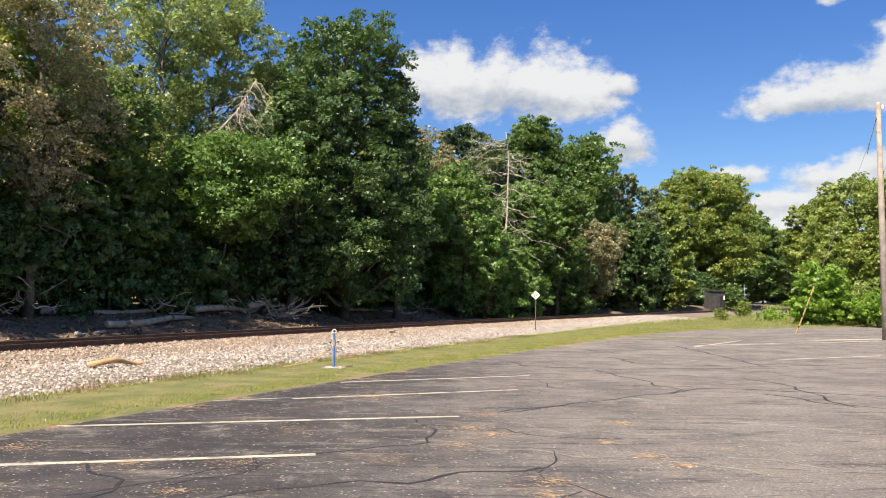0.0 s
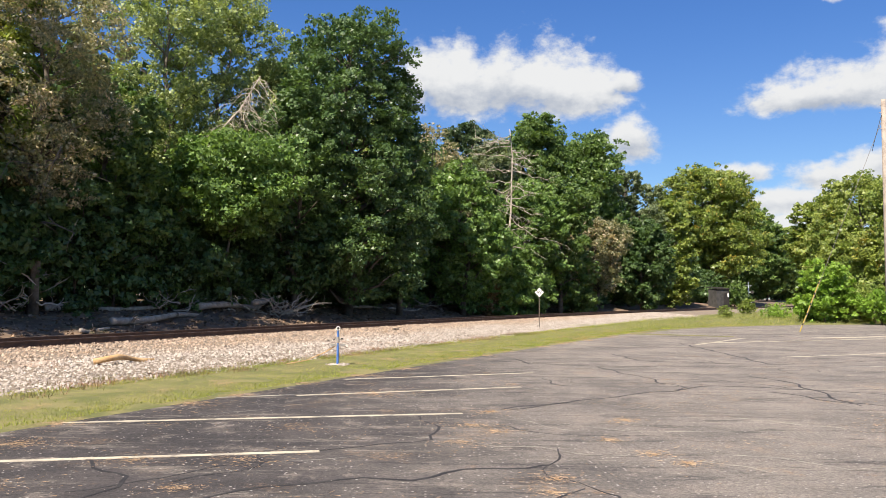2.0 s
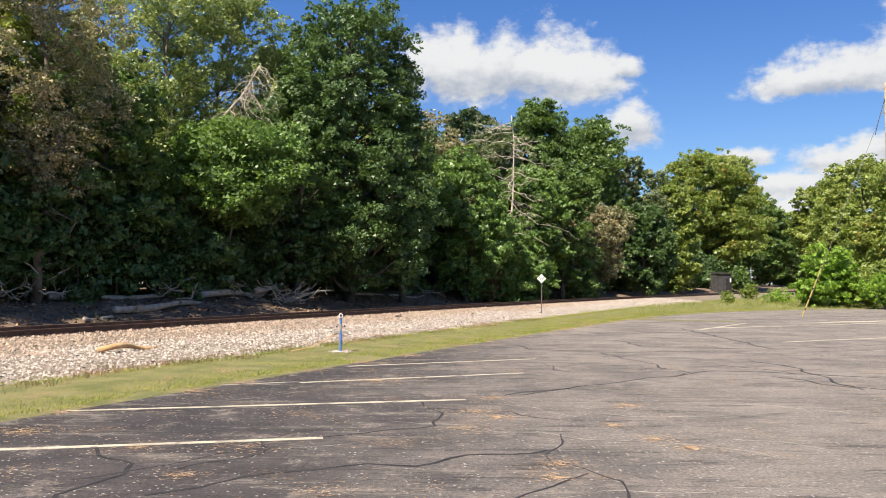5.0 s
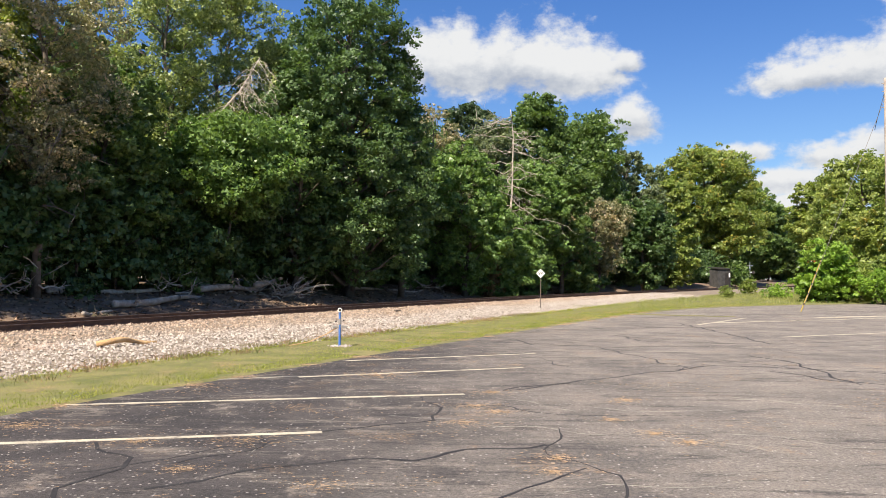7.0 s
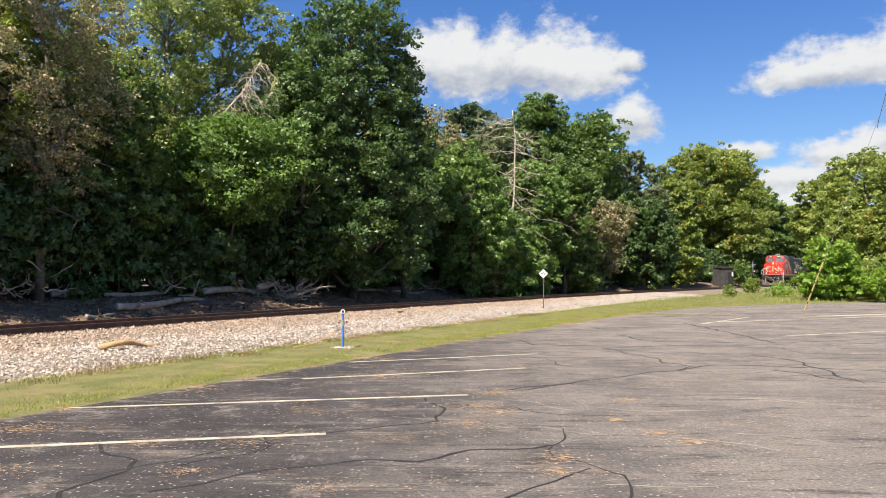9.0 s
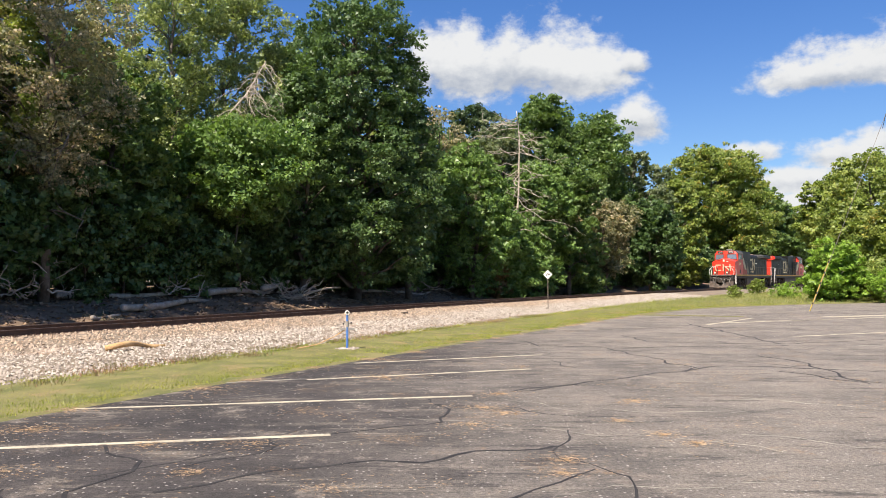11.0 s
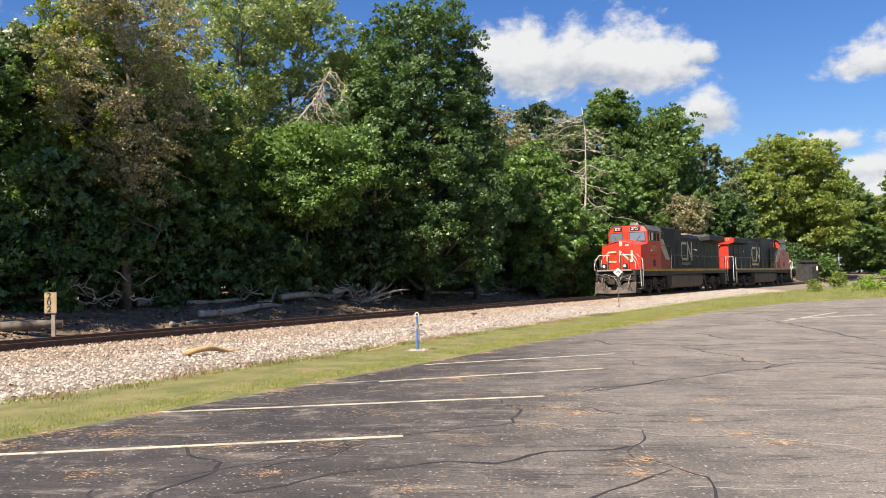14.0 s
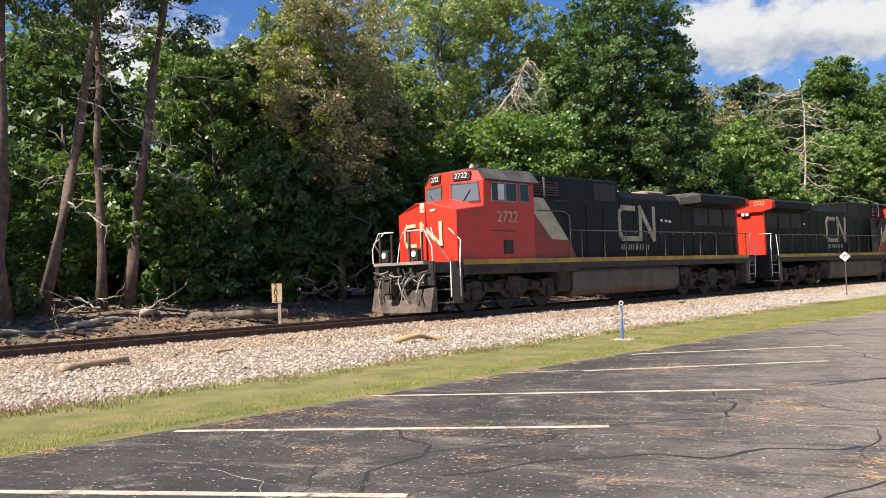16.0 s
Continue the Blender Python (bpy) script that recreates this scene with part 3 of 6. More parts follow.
# (name, azimuth, distance, height, half width, crown base, leaf, leaves, leaf size, label, extras)
TREES = [
    # tall pines and undergrowth at the near end of the wood
    ("tree", -36.0, 34.0, 10.2, 2.6, 1.0, "mid", 22000, 0.17, "dark green tree with dense foliage down to the ground", {}),
    ("tree", -33.2, 36.5, 11.6, 2.8, 1.0, "grey", 24000, 0.17, "dark green broadleaf tree at the edge of the wood", {}),
    ("tree", -27.2, 33.5, 13.6, 3.4, 4.0, "olive", 24000, 0.12, "thin olive tree with brown and yellowing leaves and forked trunk", dict(trunk=0.2, bare=10)),
    ("tree", -29.6, 34.6, 13.0, 2.2, 5.4, "autumn", 14000, 0.13, "tree with yellowing leaves at the edge of the wood", {}),
    ("tree", -23.4, 37.5, 10.2, 3.2, 0.8, "mid", 24000, 0.18, "dark green broadleaf tree behind the brush pile", {}),
    ("tree", -19.8, 44.0, 18.5, 4.6, 4.0, "light", 34000, 0.145, "tall light green tree with airy foliage", dict(trunk=0.22)),
    ("tree", -15.6, 47.0, 18.2, 4.2, 4.0, "light", 34000, 0.145, "tall light green tree with airy foliage", dict(trunk=0.22)),
    ("tree", -15.1, 40.0, 9.3, 3.6, 3.6, "bright", 24000, 0.19, "bright green maple with broad sunlit leaves", dict(trunk=0.09, flat=0.5, clump=0.34, lobes=30)),
    ("tree", -7.1, 46.0, 17.3, 5.3, 0.4, "dark", 80000, 0.175, "large dense dark green maple with rounded crown", dict(trunk=0.34, lobes=80, clump=0.25, spray=9, square=6)),
    ("tree", -12.6, 51.0, 15.6, 3.2, 4.0, "light", 14000, 0.17, "light green tree behind the large maple", {}),
    ("tree", -10.8, 43.5, 12.0, 3.4, 0.8, "dark", 20000, 0.19, "dark green maple leaning out of the wood", {}),
    ("tree", -3.3, 49.5, 12.4, 2.5, 0.8, "dark", 20000, 0.18, "dark green broadleaf tree beside the large maple", {}),
    ("tree", -1.0, 58.0, 13.5, 2.6, 4.0, "olive", 9000, 0.16, "half-dead thin tree with bare brown twigs", dict(bare=14)),
    ("tree", 1.2, 56.0, 10.8, 3.6, 0.6, "bright", 24000, 0.21, "green broadleaf tree at the edge of the wood", {}),
    ("tree", 1.6, 72.0, 16.6, 3.2, 9.5, "pine", 16000, 0.2, "dark pine with a flat spreading top", dict(bark=PINE_BARK, flat=0.45)),
    ("tree", 5.6, 65.5, 11.0, 3.4, 0.6, "bright", 19000, 0.24, "green broadleaf tree at the edge of the wood", {}),
    ("tree", 3.2, 68.0, 14.5, 3.0, 5.0, "grey", 14000, 0.2, "grey-green tree with thin foliage", dict(bare=8)),
    ("tree", 6.4, 78.0, 18.9, 3.6, 6.0, "mid", 22000, 0.27, "tall green ash with drooping sprays", dict(clump=0.42)),
    ("tree", 8.0, 70.0, 12.0, 3.8, 1.0, "mid", 24000, 0.23, "green broadleaf tree at the edge of the wood", {}),
    ("tree", 9.9, 88.0, 18.8, 4.6, 5.0, "mid", 24000, 0.28, "tall green ash with drooping sprays", dict(clump=0.4)),
    ("tree", 10.5, 78.0, 9.4, 3.4, 2.2, "olive", 16000, 0.2, "low tree with dry brown hanging leaves", {}),
    ("tree", 12.7, 95.0, 16.4, 4.8, 1.0, "grey", 24000, 0.3, "grey-green tree with fine foliage", {}),
    ("tree", 13.6, 90.0, 10.5, 3.6, 0.6, "dark", 15000, 0.32, "dark green broadleaf tree beside the track", {}),
    ("tree", 15.4, 108.0, 13.5, 3.8, 0.6, "lime", 16000, 0.36, "fresh yellow-green tree beside the track", {}),
    ("tree", 17.9, 142.0, 23.4, 9.6, 3.2, "autumn", 60000, 0.38, "large round maple turning yellow at the top", dict(lobes=64, trunk=0.4, clump=0.3, spray=7, square=4)),
    ("tree", 20.6, 176.0, 20.5, 6.4, 1.0, "mid", 16000, 0.55, "green tree behind the large maple", {}),
    ("tree", 21.6, 178.0, 17.0, 6.0, 1.0, "mid", 14000, 0.6, "green tree where the line bends away", {}),
    ("tree", 23.4, 200.0, 15.0, 7.0, 1.0, "mid", 12000, 0.7, "green tree where the line bends away", {}),
    ("tree", 19.4, 168.0, 13.0, 6.0, 0.4, "mid", 9000, 0.6, "green tree where the line bends away", {}),
    ("tree", 22.4, 215.0, 13.0, 8.0, 0.2, "mid", 10000, 0.75, "green tree where the line bends away", {}),
    ("tree", 20.4, 205.0, 9.0, 7.0, 0.2, "dark", 8000, 0.75, "dark green tree where the line bends away", {}),
    ("tree", 15.6, 130.0, 9.0, 4.4, 0.3, "dark", 9000, 0.45, "dark green tree under the large maple", {}),
    # the near side of the line, past the end of the lot
    ("tree", 25.2, 92.0, 12.4, 4.0, 4.4, "lime", 27000, 0.25, "yellow-green tree past the end of the lot", {}),
    ("tree", 27.2, 80.0, 13.2, 5.0, 0.4, "lime", 38000, 0.225, "yellow-green tree past the end of the lot", dict(lobes=34)),
    ("tree", 30.8, 76.0, 13.0, 5.0, 0.4, "lime", 32000, 0.225, "yellow-green tree past the end of the lot", dict(lobes=34)),
    ("tree", 26.0, 76.0, 7.5, 2.6, 0.2, "lime", 17000, 0.21, "low leafy tree past the end of the lot", {}),
    ("tree", 28.8, 70.0, 7.5, 3.6, 0.2, "autumn", 22000, 0.21, "low leafy tree past the end of the lot", {}),
    ("tree", 33.5, 70.0, 12.0, 5.0, 0.4, "lime", 9000, 0.34, "yellow-green tree past the end of the lot", {}),
]


def plant():
    for i, (name, az, dist, h, w, base, leaf, count, size, label, extra) in enumerate(TREES):
        p = polar(az, dist)
        make_tree(name, (p.x, p.y), h, w, base, leaf, count, size, 100 + i, label, **extra)


plant()


def bare_branch(bm, rng, p, way, length, r):
    """A dead branch with forks and twigs."""
    end = p + way * length
    pts = limb(bm, rng, p, end, r, r * 0.3, rng.uniform(-0.12, 0.12), 5, 6)
    for q in pts[2:]:
        d = (way + Vector(rng.normal(size=3) * 0.6)).normalized()
        ln = length * rng.uniform(0.15, 0.4)
        sub = limb(bm, rng, q, q + d * ln, r * 0.42, r * 0.12, 0, 4, 4)
        if rng.random() < 0.7:
            limb(bm, rng, sub[2], sub[2] + Vector(rng.normal(size=3)) * ln * 0.3, r * 0.2, r * 0.08, 0, 4, 3)


def tall_pine(az, dist, height, lean, seed, label, trunk=0.24):
    """A forest pine: long bare trunk, dead lower branches, thin high crown."""
    rng = np.random.default_rng(seed)
    p = polar(az, dist)
    tree = thing("pine_tree", pose(p.x, p.y, footing(p)), label, "pine tree", "pines at the edge of the wood")
    bm = bmesh.new()
    stem = [Vector((lean * i / 9 + rng.normal() * 0.05, rng.normal() * 0.05, height * i / 9)) for i in range(10)]
    tube(stem, [trunk * (1.3 if i == 0 else 1) * (1 - 0.085 * i) for i in range(10)], 12, bm)
    part("trunk", bm, PINE_BARK, tree, smooth=True)
    for i in range(11):
        k = rng.uniform(1.6, 6.4)
        q = stem[int(k)].lerp(stem[int(k) + 1], k - int(k))
        a = rng.uniform(0, 6.28)
        bm = bmesh.new()
        bare_branch(bm, rng, q, Vector((math.cos(a), math.sin(a), rng.uniform(-0.55, 0.25))).normalized(), rng.uniform(0.9, 2.8), 0.032)
        part("dead_branch", bm, DEAD_WOOD, tree, "bare grey dead branch")
    cs, rs = [], []
    for i in range(60):
        h = height * rng.uniform(0.5, 1.0)
        a, r = rng.uniform(0, 6.28), rng.uniform(0.4, 2.6) * (1.25 - h / height)
        cs.append(np.array((math.cos(a) * r + lean * h / height, math.sin(a) * r, h))), rs.append(rng.uniform(0.35, 0.7))
    V, n = leaf_cloud(rng, cs, rs, [190] * len(cs), 0.11, flat=0.5)
    new("crown", leaf_mesh("crown", V, n, LEAF["pine"])).parent = tree
    return tree


tall_pine(-41.5, 29.6, 18.0, 3.2, 11, "tall pine with grey-brown trunk and dead lower branches", 0.21)
tall_pine(-43.0, 29.2, 17.0, 0.2, 12, "tall pine with reddish trunk and dead lower branches", 0.155)
tall_pine(-46.4, 28.8, 17.5, 4.6, 13, "tall pine with slanting trunk and crooked dead branches", 0.185)
tall_pine(-48.7, 27.0, 18.0, 0.1, 14, "tall pine with thick dark trunk", 0.3)


# undergrowth along the edge of the wood, and the wood behind
def undergrowth():
    rng = np.random.default_rng(5)
    kinds = ["shade", "dark", "mid", "dark", "mid"]
    s, i = 4.0, 0
    while s < 120:
        far = s / 150
        h = rng.uniform(3.0, 6.6) * (1.0 + 0.2 * far)
        w = rng.uniform(1.6, 2.5) * (1.0 + 0.6 * far)
        v = -7.2 - rng.uniform(0, 1.2) - w * 0.55 - (3.0 if s < 13 else 4.2 if 33 < s < 48 else -1.3 if s > 56 else 0)
        p = on(s, v)
        # below the large maple, canopy shade is put into the leaf colour
        make_tree("bush", (p.x, p.y), h, w, 0.1, ("shade" if 33 < s < 48 else kinds[int(rng.integers(5))]) if s < 60 else kinds[int(rng.integers(1, 5))], int(5400 - 2000 * far), 0.19 + 0.19 * far, 500 + i, "dark leafy bush in the undergrowth of the wood", lobes=14, trunk=0.06, group="undergrowth", category="bush", clump=0.42, spray=6)
        s += w * rng.uniform(0.9, 1.25)
        i += 1
    # low weeds at the foot
    for j in range(16):
        s = 8 + j * 5 + rng.uniform(-1.5, 1.5)
        p = on(s, -7.6 - rng.uniform(0, 1.2))
        make_tree("shrub", (p.x, p.y), rng.uniform(0.8, 1.7), rng.uniform(0.6, 1.1), 0.0, "mid" if j % 3 else "shade", 1300, 0.12 + 0.001 * s, 700 + j, "low weedy shrub on the earth bank", lobes=9, trunk=0.03, group="weeds on the bank", category="shrub", clump=0.5, spray=4)


undergrowth()


def back_wood():
    """Rows of trees deeper in the wood, from a few grown ones set out again and again."""
    rng = np.random.default_rng(9)
    protos = []
    for i, (leaf, h, w) in enumerate((("dark", 14.0, 3.8), ("shade", 12.0, 3.6), ("mid", 15.0, 3.6), ("light", 16.0, 3.4))):
        protos.append(make_tree("tree", (-60 - 8 * i, 40), h, w, 1.0, leaf, 5200, 0.37, 800 + i, "green tree deeper in the wood", lobes=24, group="wood behind the track", clump=0.36, spray=7))
    first = set()
    for row, v0 in enumerate((-15.5, -23.0, -10.5)):
        # the last row closes the wood unseen past the view, added to shade the bank
        s, end = ((12.5, 150), (8.0, 150), (-26.0, 1.5))[row]
        while s < end:
            k = int(rng.integers(4))
            if s < 26:
                k = int(rng.integers(3)) if row else int(rng.integers(2))
            p = on(s, v0 + rng.uniform(-2, 2))
            # keep the tops below those of the front rows
            m = pose(p.x, p.y, footing(p) - (1.5 if 40 < s < 60 else 0.0) - (2.5 if s > 60 and k > 1 else 0), 0, 0, rng.uniform(0, 360))
            if k not in first:
                first.add(k)
                protos[k].matrix_world = m
            else:
                copy_thing(protos[k], m)
            s += rng.uniform(5.0, 7.5)


back_wood()


def far_wood():
    """The closed wall of leaves far inside the wood."""
    rng = np.random.default_rng(21)
    cs, rs = [], []
    for i in range(900):
        s = rng.uniform(12, 190)
        p = on(s, -30 - rng.uniform(0, 4), rng.uniform(0.5, 10.5 if s > 30 else 8.5))
        cs.append(np.array(p)), rs.append(rng.uniform(1.0, 1.9))
    for i in range(160):
        p = on(rng.uniform(7, 30), -25 - rng.uniform(0, 6), rng.uniform(0.8, 6.5))
        cs.append(np.array(p)), rs.append(rng.uniform(0.9, 1.6))
    V, n = leaf_cloud(rng, cs, rs, [62] * len(cs), 0.62)
    tagged(new("far_wood", leaf_mesh("far_wood", V, n, LEAF["shade"])), "dense dark leaves far inside the wood", "woodland", "", "stuff")


far_wood()

# ---- the train: two diesel locomotives, back to back
RED = material("loco_red", (0.60, 0.034, 0.016), 0.42, second=(0.52, 0.036, 0.018), scale=1.6, grain=0.05, third=(0.30, 0.045, 0.028), third_scale=0.9, third_at=(0.5, 0.74))
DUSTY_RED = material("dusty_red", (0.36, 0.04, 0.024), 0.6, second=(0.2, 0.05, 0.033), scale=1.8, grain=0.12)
BLACK = material("loco_black", (0.007, 0.007, 0.007), 0.5, second=(0.014, 0.013, 0.012), scale=1.1, grain=0.1, third=(0.05, 0.041, 0.033), third_scale=0.7, third_at=(0.55, 0.8), spec=0.2)
ROOF = material("loco_roof", (0.045, 0.042, 0.04), 0.75, second=(0.095, 0.086, 0.078), scale=2, grain=0.15)
CREAM = material("loco_cream", (0.54, 0.46, 0.30), 0.65, second=(0.42, 0.35, 0.23), scale=3, grain=0.1)
YELLOW = material("loco_yellow", (0.55, 0.30, 0.03), 0.6, second=(0.32, 0.19, 0.05), scale=1.5, grain=0.15)
DIRT = material("truck_dirt", (0.032, 0.024, 0.018), 0.9, second=(0.068, 0.052, 0.04), scale=3, grain=0.25, bump=0.3)
TANK = material("tank_grey", (0.085, 0.063, 0.046), 0.75, second=(0.13, 0.098, 0.073), scale=1.3, grain=0.15, third=(0.09, 0.07, 0.055), third_scale=2.0)
PLOW = material("plow_grey", (0.125, 0.095, 0.078), 0.8, second=(0.06, 0.042, 0.033), scale=2.5, grain=0.2)
OAKISH = material("exhaust_rust", (0.3, 0.22, 0.15), 0.9, second=(0.2, 0.14, 0.1), scale=3, grain=0.15)
WHITE = material("white_paint", (0.78, 0.76, 0.72), 0.5, second=(0.66, 0.63, 0.58), scale=4, grain=0.06)
RAILING = material("railing", (0.20, 0.18, 0.16), 0.6, second=(0.3, 0.27, 0.24), scale=4)
HANDRAIL = material("handrail", (0.055, 0.048, 0.042), 0.6, second=(0.11, 0.095, 0.08), scale=3)
DARK = material("dark_steel", (0.014, 0.012, 0.011), 0.6, second=(0.035, 0.028, 0.023), scale=6)
RUBBER = material("rubber_hose", (0.035, 0.032, 0.03), 0.7, second=(0.10, 0.09, 0.085), scale=6)


# default base colour is raised: the sky's reflection is put into the windscreen
def glass_material(name="cab_glass", tint=(0.13, 0.16, 0.20), gloss=1.0, coat=0.6):
    m = bpy.data.materials.new(name)
    m.use_nodes = True
    n = Nodes(m.node_tree)
    b = n.add("ShaderNodeBsdfPrincipled")
    b.inputs["Base Color"].default_value = (*tint, 1)
    b.inputs["Roughness"].default_value, b.inputs["Specular IOR Level"].default_value = 0.06, gloss
    b.inputs["Coat Weight"].default_value = coat
    n.link(b.outputs[0], n.add("ShaderNodeOutputMaterial").inputs[0])
    return m


def lamp_material():
    m = bpy.data.materials.new("lamp_lens")
    m.use_nodes = True
    n = Nodes(m.node_tree)
    b = n.add("ShaderNodeBsdfPrincipled")
    b.inputs["Base Color"].default_value = (0.55, 0.5, 0.42, 1)
    b.inputs["Emission Color"].default_value = (1.0, 0.93, 0.78, 1)
    b.inputs["Emission Strength"].default_value = 0.22
    n.link(b.outputs[0], n.add("ShaderNodeOutputMaterial").inputs[0])
    return m


GLASS, SIDE_GLASS, LAMP = glass_material(), glass_material("side_glass", (0.014, 0.016, 0.018), 0.4, 0.0), lamp_material()


def lettering(text, size, mat, m, parent, name="lettering", depth=0.006):
    """Built-in font as a thin mesh; m maps its x, y plane to the parent's space."""
    cu = bpy.data.curves.new(name, "FONT")
    cu.body, cu.size, cu.extrude = text, size, depth
    cu.align_x, cu.align_y = "CENTER", "CENTER"
    tmp = bpy.data.objects.new(name, cu)
    me = bpy.data.meshes.new_from_object(tmp)
    bpy.data.objects.remove(tmp)
    me.materials.clear()
    me.materials.append(mat)
    ob = new(name, me)
    ob.parent = parent
    ob.matrix_basis = m
    return ob


def loft(sections, bm=None):
    """Joins closed rings of the same number of points and caps both ends."""
    bm = bm or bmesh.new()
    rings = [[bm.verts.new(p) for p in s] for s in sections]
    for a, b in zip(rings, rings[1:]):
        for i in range(len(a)):
            j = (i + 1) % len(a)
            bm.faces.new((a[i], a[j], b[j], b[i]))
    bm.faces.new(rings[0][::-1]), bm.faces.new(rings[-1])
    bmesh.ops.recalc_face_normals(bm, faces=bm.faces)
    return bm


def rounded(bm, d=0.02):
    bmesh.ops.bevel(bm, geom=list(bm.edges), offset=d, segments=1, affect="EDGES", clamp_overlap=True)
    return bm


def stroke(points, w, plane, depth=0.012, bm=None):
    """Flat bars along points given in a plane: plane maps (a, b) to a place."""
    bm = bm or bmesh.new()
    for (a0, b0), (a1, b1) in zip(points, points[1:]):
        d = Vector((a1 - a0, b1 - b0)).normalized()
        n = Vector((-d.y, d.x)) * w / 2
        e = d * w * 0.5
        q = [(a0 - e.x + n.x, b0 - e.y + n.y), (a1 + e.x + n.x, b1 + e.y + n.y), (a1 + e.x - n.x, b1 + e.y - n.y), (a0 - e.x - n.x, b0 - e.y - n.y)]
        lo = [bm.verts.new(plane(a, b, 0)) for a, b in q]
        hi = [bm.verts.new(plane(a, b, depth)) for a, b in q]
        bm.faces.new(hi), bm.faces.new(lo[::-1])
        for i in range(4):
            bm.faces.new((lo[i], lo[(i + 1) % 4], hi[(i + 1) % 4], hi[i]))
    bmesh.ops.recalc_face_normals(bm, faces=bm.faces)
    return bm


def disc(c, r, depth, axis="x", sides=16, bm=None):
    a = Vector(c)
    d = {"x": Vector((depth, 0, 0)), "y": Vector((0, depth, 0)), "z": Vector((0, 0, depth))}[axis]
    return tube([a, a + d], r, sides, bm)


WHEELS = []


def truck(loco, x):
    t = part("truck", bmesh.new(), DIRT, loco, "grime-covered three-axle truck")
    bm = bmesh.new()
    for s in (-1, 1):
        bm = bmesh.new()
        y0, y1 = (s * 0.98, s * 1.16)
        out = [(-2.45, 0.85), (-2.45, 0.55), (-2.2, 0.42), (-1.55, 0.42), (-1.3, 0.62), (-0.65, 0.62), (-0.42, 0.42), (0.42, 0.42), (0.65, 0.62), (1.3, 0.62), (1.55, 0.42), (2.2, 0.42), (2.45, 0.55), (2.45, 0.85), (1.9, 1.0), (1.2, 0.92), (0.5, 1.02), (-0.5, 1.02), (-1.2, 0.92), (-1.9, 1.0)]
        prism([(x + a, b) for a, b in out], min(y0, y1), max(y0, y1), bm)
        part("side_frame", bm, DIRT, t)
    for k, dx in enumerate((-1.85, 0.0, 1.85)):
        for s in (-1, 1):
            part("axle_box", box(x + dx - 0.19, x + dx + 0.19, min(s * 1.1, s * 1.26), max(s * 1.1, s * 1.26), 0.36, 0.74, 0.03), DIRT, t)
        # wheels on their axle, centred so that they can turn
        bm = tube([(0, -0.86, 0), (0, 0.86, 0)], 0.09, 10)
        for s in (-1, 1):
            tube([(0, s * 0.69, 0), (0, s * 0.72, 0), (0, s * 0.73, 0), (0, s * 0.83, 0)], [0.56, 0.56, 0.533, 0.528], 24, bm)
            tube([(0, s * 0.83, 0), (0, s * 0.87, 0)], [0.2, 0.17], 12, bm)
            for a in range(3):
                c = Vector((math.cos(a * 2.094) * 0.33, s * 0.83, math.sin(a * 2.094) * 0.33))
                disc(c, 0.06, s * 0.02, "y", 8, bm)
        w = part("wheelset", bm, DARK, t)
        w.matrix_basis = pose(x + dx, 0, 0.53)
        WHEELS.append((w, x + dx))
        # springs and brake cylinders hung on the frame
        for s in (-1, 1):
            for q in (-0.42, 0.42):
                part("spring", tube([(x + dx + q, s * 1.22, 0.66), (x + dx + q, s * 1.22, 0.95)], 0.075, 8), DARK, t)
    bm = bmesh.new()
    for s in (-1, 1):
        for dx in (-0.95, 0.95):
            tube([(x + dx - 0.2, s * 1.26, 0.82), (x + dx + 0.2, s * 1.26, 0.82)], 0.1, 10, bm)
        tube([(x - 2.2, s * 1.2, 0.3), (x + 2.2, s * 1.2, 0.3)], 0.025, 6, bm)
        box(x - 0.35, x + 0.35, min(s * 1.16, s * 1.24), max(s * 1.16, s * 1.24), 0.5, 1.1, 0.03, bm)
    part("brake_gear", bm, DIRT, t)
    return t


